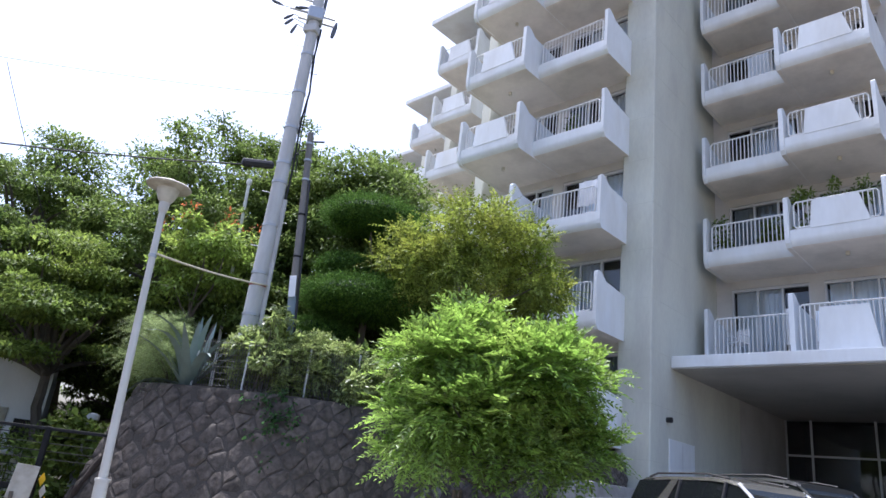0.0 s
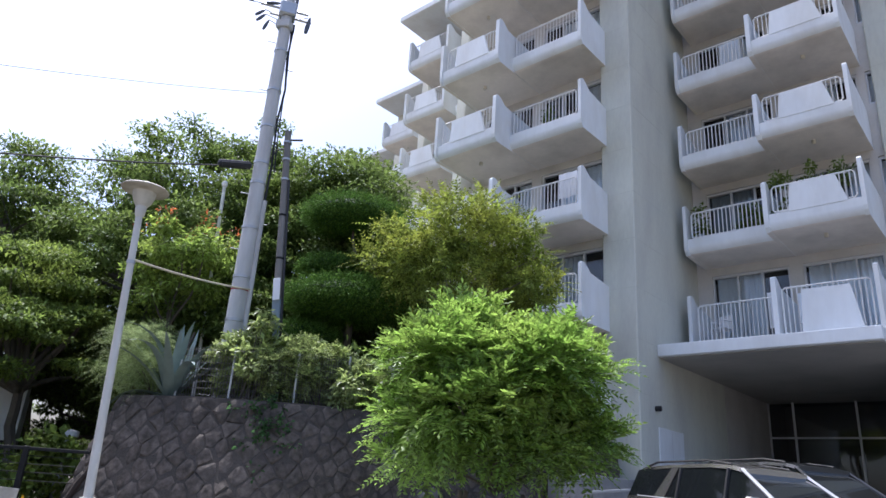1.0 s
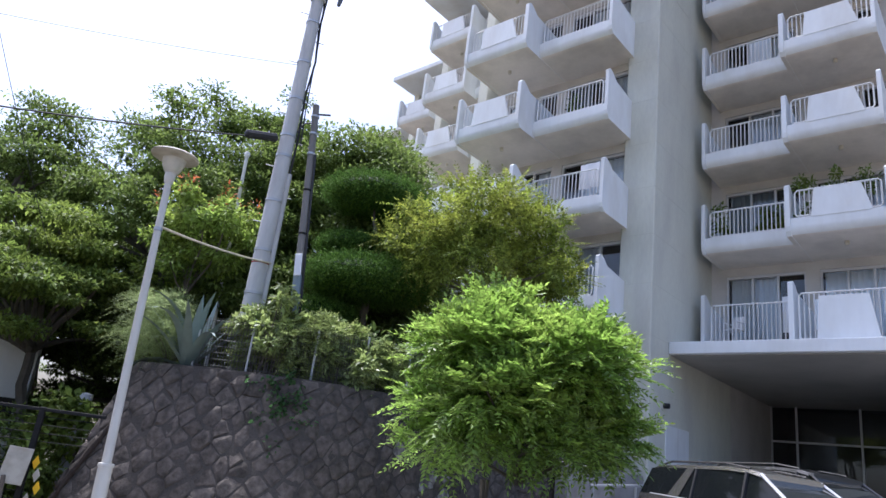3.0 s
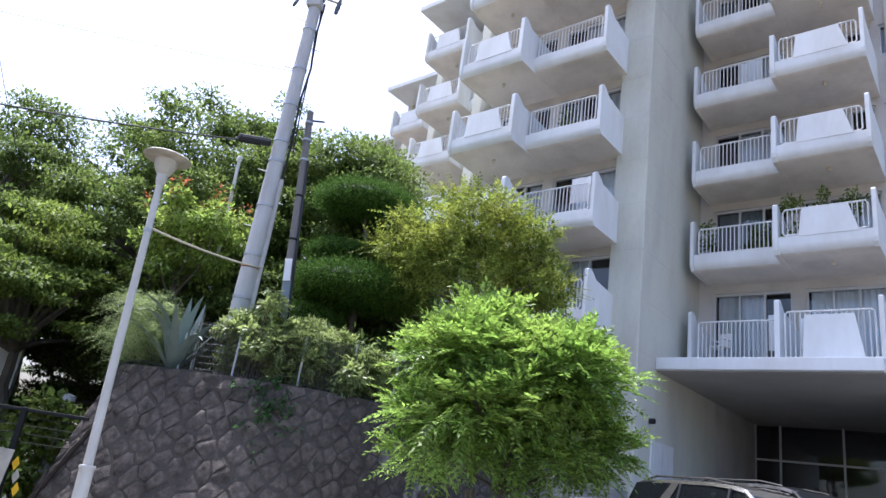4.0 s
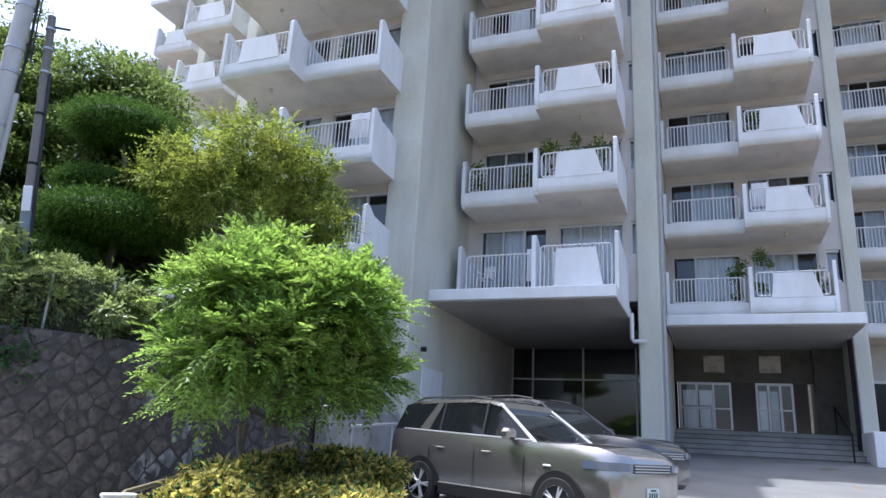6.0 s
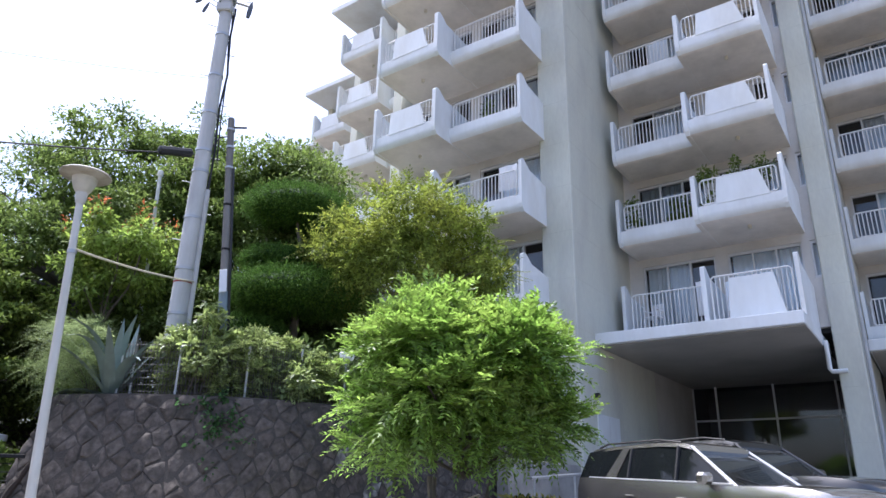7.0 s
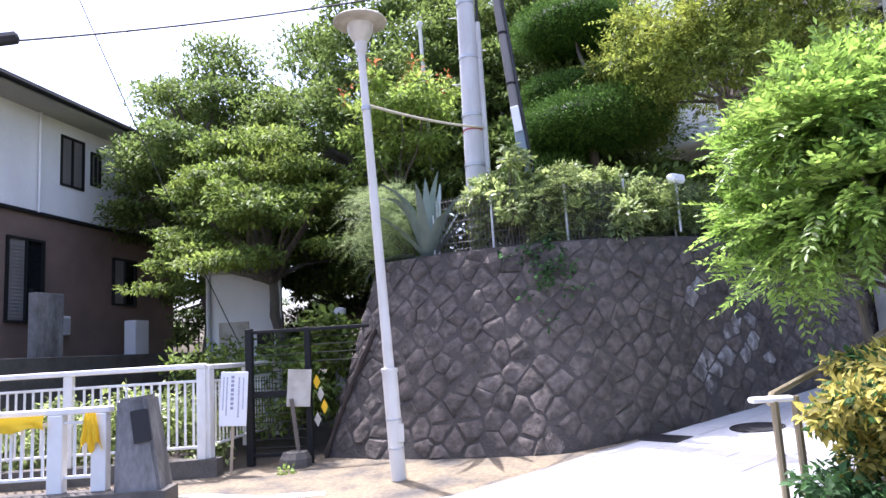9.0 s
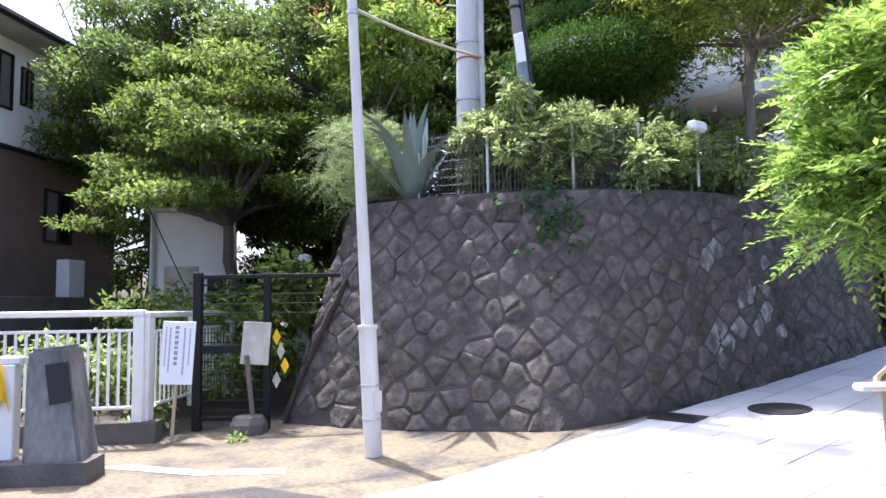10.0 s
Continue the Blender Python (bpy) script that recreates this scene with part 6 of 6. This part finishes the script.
def car(name, label, at, rz, paint, tilt):
    """A sport-utility car, front to local +x, 4.6 m long."""
    t = thing(name, label, "car", "parked cars", at=at, rz=rz)
    t.matrix_basis = t.matrix_basis @ pose(0, 0, 0, 0, tilt, 0) @ Matrix.Scale(0.97, 4)
    # x, sill z, shoulder z, half width at sill and at shoulder, top z, half width at top
    st = [(-2.28, 0.48, 0.98, 0.74, 0.78, 1.10, 0.72), (-2.18, 0.36, 1.00, 0.86, 0.90, 1.15, 0.84), (-1.9, 0.32, 1.00, 0.91, 0.945, 1.16, 0.89), (-1.0, 0.30, 0.99, 0.915, 0.95, 1.14, 0.895),
          (0.0, 0.29, 0.97, 0.915, 0.95, 1.12, 0.895), (0.75, 0.29, 0.95, 0.91, 0.95, 1.10, 0.885), (1.1, 0.30, 0.95, 0.91, 0.945, 1.10, 0.86), (1.6, 0.32, 0.97, 0.90, 0.94, 1.11, 0.84),
          (1.95, 0.34, 0.97, 0.89, 0.93, 1.09, 0.82), (2.15, 0.36, 0.94, 0.87, 0.89, 1.05, 0.80), (2.26, 0.38, 0.87, 0.84, 0.84, 0.99, 0.76), (2.31, 0.44, 0.76, 0.76, 0.77, 0.90, 0.70)]
    secs = []
    for x, zs, zm, ws, wm, zt, wt in st:
        zm, zt = zm + 0.04, zt + 0.06
        half = [(0.0, zs), (ws * 0.85, zs), (ws, zs + 0.10), (wm, lerp(zs, zm, 0.55)), (wm * 0.985, zm), (wt, zt), (wt * 0.6, zt + 0.025), (0.0, zt + 0.035)]
        ring = [(x, -y, z) for y, z in half] + [(x, y, z) for y, z in reversed(half[1:-1])]
        secs.append(ring)
    body_b = loft(secs)
    # wheel arches are cut out of the body
    me = body_b.mesh("body", M[paint], True)
    body = part("body", me, None, t)
    # cabin glass and roof
    cab = [(-2.24, 1.12, 0.80, 1.18, 0.78), (-2.08, 1.13, 0.83, 1.60, 0.68), (-1.6, 1.12, 0.85, 1.67, 0.65), (-0.5, 1.10, 0.86, 1.72, 0.65), (0.0, 1.05, 0.86, 1.69, 0.63), (0.38, 1.05, 0.84, 1.46, 0.67), (0.86, 1.07, 0.78, 1.12, 0.76)]
    cab = [(x, z0 + 0.05, w0, z1 + 0.03, w1) for x, z0, w0, z1, w1 in cab]
    secs = [[(x, -w0, z0), (x, -lerp(w0, w1, 0.55), lerp(z0, z1, 0.6)), (x, -w1, z1), (x, w1, z1), (x, lerp(w0, w1, 0.55), lerp(z0, z1, 0.6)), (x, w0, z0)] for x, z0, w0, z1, w1 in cab]
    part("glasshouse", loft(secs), M["carglass"], t, "dark tinted car windows", True)
    roof_s = [(-2.2, 1.62, 0.62), (-1.95, 1.70, 0.67), (-1.4, 1.745, 0.675), (-0.5, 1.78, 0.68), (-0.1, 1.765, 0.67), (0.12, 1.72, 0.655)]
    secs = [[(x, -w, z - 0.07), (x, -w * 0.96, z - 0.015), (x, -w * 0.6, z + 0.012), (x, w * 0.6, z + 0.012), (x, w * 0.96, z - 0.015), (x, w, z - 0.07), (x, w * 0.9, z - 0.08), (x, -w * 0.9, z - 0.08)] for x, z, w in roof_s]
    roof_p = part("roof", loft(secs), M[paint], t, smooth=True)
    for s in (-1, 1):
        # pillars
        part("pillar", Build().tube([(0.90, s * 0.80, 1.13), (0.42, s * 0.71, 1.46), (0.06, s * 0.645, 1.70)], [0.03, 0.028, 0.026], 6), M["rim"] if paint == "carpaint" else M[paint], t, smooth=True)
        part("pillar", Build().tube([(-0.10, s * 0.885, 1.10), (-0.16, s * 0.67, 1.70)], 0.03, 5), M["trim"], t)
        part("pillar", Build().tube([(-1.05, s * 0.885, 1.10), (-1.1, s * 0.67, 1.68)], 0.03, 5), M["trim"], t)
        part("pillar", Build().add([(-1.62, s * 0.885, 1.12), (-1.36, s * 0.885, 1.12), (-1.14, s * 0.69, 1.69), (-1.28, s * 0.69, 1.69), (-1.62, s * 0.85, 1.10), (-1.36, s * 0.85, 1.10), (-1.14, s * 0.65, 1.69), (-1.28, s * 0.65, 1.69)],
             [(0, 1, 2, 3), (7, 6, 5, 4), (0, 4, 5, 1), (1, 5, 6, 2), (2, 6, 7, 3), (3, 7, 4, 0)]), M[paint], t)
        part("window_trim", Build().tube([(0.86, s * 0.84, 1.18), (0.1, s * 0.885, 1.19), (-1.9, s * 0.875, 1.22)], 0.014, 5), M["rim"], t, smooth=True)
        part("mirror", Build().box(0.44, s * 0.90, 1.16, 0.62, s * 1.12, 1.33, 0.045), M[paint], t)
        part("sill", Build().box(-0.95, s * 0.90, 0.24, 0.95, s * 0.955, 0.44, 0.02), M["trim"], t)
        for x in (-0.95, 0.05):
            part("door_handle", Build().box(x - 0.10, s * 0.93, 0.95, x + 0.09, s * 0.956, 0.975, 0.008), M[paint], t)
        for x in (-0.20, 0.78, -1.2):
            part("door_gap", Build().tube([(x, s * 0.951, 0.42), (x, s * 0.957, 0.72), (x, s * 0.945, 0.95), (x - 0.02, s * 0.905, 1.06)], 0.006, 4), M["trim"], t)
        part("headlight", Build().prism([(1.78, s * 0.95), (1.97, s * 0.96), (2.17, s * 0.915), (2.29, s * 0.835), (2.335, s * 0.65), (2.335, s * 0.56), (2.0, s * 0.6)], "z", 0.87, 0.975), M["headlamp"], t, "clear headlamp with dark edge")
        part("fog_lamp", Build().box(2.12, s * 0.52, 0.44, 2.25, s * 0.76, 0.58, 0.03), M["trim"], t)
        part("side_vent", Build().box(1.12, s * 0.93, 0.84, 1.26, s * 0.952, 0.865, 0.008), M["rim"], t)
        for x in (-1.37, 1.37):
            arch = [(0.43 * math.cos(a), 0.43 * math.sin(a)) for a in [math.pi * i / 14 for i in range(15)]]
            b = Build().prism([(x + p, 0.37 + q) for p, q in arch], "y", s * 0.70, s * 0.952)
            part("wheel_arch", b, M["trim"], t)
            wheel = part("wheel", Build().lathe([(0.20, -0.11), (0.33, -0.115), (0.365, -0.08), (0.365, 0.08), (0.33, 0.115), (0.24, 0.118), (0.20, 0.06)], 28).move(pose(x, s * 0.85, 0.365, -90 * s, 0, 0)), M["tyre"], t, smooth=True)
            r = Build().lathe([(0.245, 0.095), (0.255, 0.108), (0.235, 0.115), (0.228, 0.05)], 24).lathe([(0.0, 0.112), (0.055, 0.11), (0.065, 0.07)], 14)
            for k in range(5):
                a = 2 * math.pi * k / 5
                for w in (-0.13, 0.13):
                    r.tube([(0.05 * math.cos(a), 0.05 * math.sin(a), 0.095), (0.235 * math.cos(a + w), 0.235 * math.sin(a + w), 0.098)], [0.022, 0.016], 5)
            part("rim", r.move(pose(x, s * 0.85, 0.365, -90 * s, 0, 0)), M["rim"], wheel, "silver five-spoke alloy rim")
            part("brake", Build().lathe([(0.0, 0.02), (0.2, 0.02), (0.2, 0.0)], 18).move(pose(x, s * 0.85, 0.365, -90 * s, 0, 0)), M["trim"], wheel)
    grille = part("grille", Build().box(2.15, -0.55, 0.83, 2.325, 0.55, 0.985, 0.03), M["trim"], t, "dark mesh grille")
    for z in (0.87, 0.908, 0.946):
        part("slat", Build().box(2.318, -0.5, z - 0.008, 2.333, 0.5, z + 0.008), M["rim"], grille)
    part("bumper_intake", Build().box(2.14, -0.6, 0.36, 2.315, 0.6, 0.46, 0.03), M["trim"], t)
    plate = part("number_plate", Build().box(2.311, -0.165, 0.49, 2.33, 0.165, 0.655, 0.006), M["plate"], t, "white number plate")
    part("mark", Build().box(2.331, -0.08, 0.615, 2.334, 0.08, 0.64), M["plateink"], plate)
    for k in range(4):
        part("mark", Build().box(2.331, -0.12 + 0.065 * k, 0.51, 2.334, -0.08 + 0.065 * k, 0.595), M["plateink"], plate)
    for s in (-1, 1):
        part("roof_rail", Build().tube([(-1.9, s * 0.61, 1.70), (-1.7, s * 0.61, 1.765), (-0.6, s * 0.61, 1.815), (-0.15, s * 0.61, 1.77)], 0.018, 6), M["trim"], t, smooth=True)
        part("wiper", Build().tube([(0.94, s * 0.1, 1.15), (0.72, s * 0.55, 1.27)], 0.01, 4), M["trim"], t)
    return t


CAR_RZ = -23.0
car("parked_car", "metallic grey sport-utility car with dark windows", (-3.7, 10.95, ground_z(10.95) - 0.01), CAR_RZ, "carpaint", 1.5)
car("parked_car", "dark sport-utility car parked behind the grey one", (-3.6, 13.15, ground_z(13.15) - 0.01), CAR_RZ, "carpaint2", 1.5)


# ---- things on the balconies ----
def pot_plant(at, h, seed, label, mat="leaf_dark"):
    t = thing("potted_plant", label, "potted plant", "plants on the balconies", at=at)
    part("pot", Build().lathe([(0.0, 0.0), (0.11, 0.0), (0.15, 0.28), (0.165, 0.28), (0.165, 0.31), (0.13, 0.31), (0.0, 0.29)], 14), M["brick"], t, smooth=True)
    rnd = random.Random(seed)
    puffs = [(rnd.uniform(-0.2, 0.2), rnd.uniform(-0.12, 0.12), rnd.uniform(0.45, h), 0.16, 0.16, 0.14) for k in range(9)]
    for p in puffs[:3]:
        b = Build()
        limb(b, (0, 0, 0.28), p[:3], 0.012, 0.005, rnd, 0.2, 5)
        part("stem", b, M["bark"], t)
    part("foliage", puff_leaves("foliage", M[mat], puffs, 420, 0.12, seed, inner=0.1), None, t)


F = FLOORS
for k, (x, y, z, h) in enumerate([
        (BX + 0.55, BY + 1.0, F[1], 1.5), (BX + 1.75, BY + 1.0, F[1], 1.35), (BX + 2.1, BY + 1.05, F[1], 1.1), (BX + 2.85, BY + 0.4, F[1], 1.9), (BX + 4.2, BY + 0.5, F[1], 1.55), (BX + 3.5, BY + 0.6, F[1], 1.7),
        (BX + 5.75 + 2.2, BY + 4.25 + 1.0, F[0], 1.7), (BX + 5.75 + 2.9, BY + 4.25 + 0.45, F[0], 2.0), (BX + 5.75 + 4.3, BY + 4.25 + 0.5, F[0], 1.5),
        (WX + 3.6, WY + 1.1, F[2], 0.95), (BX + 5.75 + 2.9, BY + 4.25 + 0.5, F[2], 1.2)]):
    pot_plant((x, y, z + 0.16), h, 200 + k, "green potted plant behind the balcony railing")


def plastic_chair(at, rz):
    t = thing("plastic_chair", "white plastic garden chair on a balcony", "chair", "balcony chairs", at=at, rz=rz)
    part("seat", Build().box(-0.22, -0.22, 0.40, 0.22, 0.22, 0.43, 0.012), M["board"], t)
    part("backrest", Build().box(-0.22, 0.19, 0.45, 0.22, 0.22, 0.85, 0.012), M["board"], t)
    for x in (-0.2, 0.2):
        for y in (-0.19, 0.19):
            part("leg", Build().box(x - 0.02, y - 0.02, 0, x + 0.02, y + 0.02, 0.40), M["board"], t)
        part("armrest", Build().box(x - 0.025, -0.2, 0.62, x + 0.025, 0.2, 0.65, 0.008), M["board"], t)


plastic_chair((BX + 0.75, BY + 1.25, F[3] + 0.16), 15)
plastic_chair((BX + 0.7, BY + 1.3, F[0] + 0.16), -20)
plastic_chair((WX + 4.0, WY + 1.25, F[0] - STOREY + 0.16), 10)


def laundry(at, w, h, color_mat, label):
    b = Build()
    n = 12
    v = []
    for i in range(n + 1):
        for j in range(4):
            v.append((w * i / n, 0.02 * math.sin(i * 0.9 + j), -h * j / 3))
    b.add(v, [(4 * i + j, 4 * i + 4 + j, 4 * i + 5 + j, 4 * i + 1 + j) for i in range(n) for j in range(3)])
    ob = solid("laundry", b, M[color_mat], label, "laundry", group="laundry on the balconies", smooth=True, fix=False)
    ob.matrix_basis = pose(*at)


laundry((WX + 4.0, WY + 0.9, F[1] + 1.55), 0.6, 0.75, "board", "white towel hung behind the balcony railing")
laundry((BX + 1.35, BY + 0.95, F[3] + 1.38), 0.65, 0.8, "curtain", "pale cloth hung to dry on the balcony")
laundry((BX + 2.0, BY + 1.2, F[0] + 1.45), 0.4, 1.0, "tag", "pale blue cloth hung to dry on the balcony")
laundry((BX + 2.9, BY + 0.6, F[0] + 1.15), 0.45, 0.8, "curtain", "pale cloth hung to dry on the balcony")
laundry((BX + 5.75 + 2.75, BY + 4.25 + 0.5, F[1] + 1.6), 0.5, 0.8, "board", "white cloth hung to dry on the balcony")


def balcony_unit(at):
    t = thing("air_conditioner", "pale outdoor air-conditioner unit on a balcony floor", "air conditioner", "balcony units", at=at)
    part("case", Build().box(0, 0, 0.05, 0.75, 0.28, 0.6, 0.015), M["grey"], t)
    part("grille", Build().lathe([(0.2, 0), (0.22, -0.01), (0.04, -0.015), (0.0, -0.015)], 16).move(pose(0.3, 0.0, 0.32, 90, 0, 0)), M["alu"], t)
    for x in (0.08, 0.6):
        part("foot", Build().box(x, 0.02, 0.0, x + 0.08, 0.26, 0.05), M["trim"], t)


for dx, k in ((0.3, 2), (0.4, 4)):
    balcony_unit((BX + dx, BY + 1.9, F[k] + 0.16))
    balcony_unit((BX + 5.75 + dx + 0.9, BY + 4.25 + 1.9, F[k - 1] + 0.16))
    balcony_unit((WX + 2.7, WY + 1.9, F[k - 1] + 0.16))


# ---- pieces of the wall and the paving ----
wall_stones()


def paving():
    """Pale slabs of the sloping path, laid in courses that climb towards the building."""
    w, l = 0.45, 0.9
    outline = [(-8.62, 3.2), (-5.35, 3.2), (-5.9, 7.6), (-6.4, 12.6), (-6.4, 16.0), (-8.5, 16.0), (-8.5, 9.0), (-8.75, 6.2)]
    base = strip(outline, 0.004, M["joint"], "pavement", "pale slab paving of the sloping path", "pavement")
    rnd = random.Random(4)
    for i in range(8):
        for j in range(-1, 15):
            x, y = -8.62 + w * i, 3.2 + l * (j + (0.5 if i % 2 else 0))
            y0, y1 = max(3.2, y), y + l
            edge = -5.35 - 0.12 * max(0, y - 3.2)
            if y1 - y0 < 0.2 or x + w > edge + 0.1:
                continue
            g, lift = 0.006, 0.011 + rnd.uniform(0, 0.003)
            v = [(x + g, y0 + g, ground_z(y0) + lift), (x + w - g, y0 + g, ground_z(y0) + lift), (x + w - g, y1 - g, ground_z(y1) + lift), (x + g, y1 - g, ground_z(y1) + lift)]
            v += [(a, b, c - 0.03) for a, b, c in v]
            part("slab", Build().add(v, [(0, 1, 2, 3), (4, 5, 1, 0), (5, 6, 2, 1), (6, 7, 3, 2), (7, 4, 0, 3)]), M["paver"], base, fix=False)


paving()
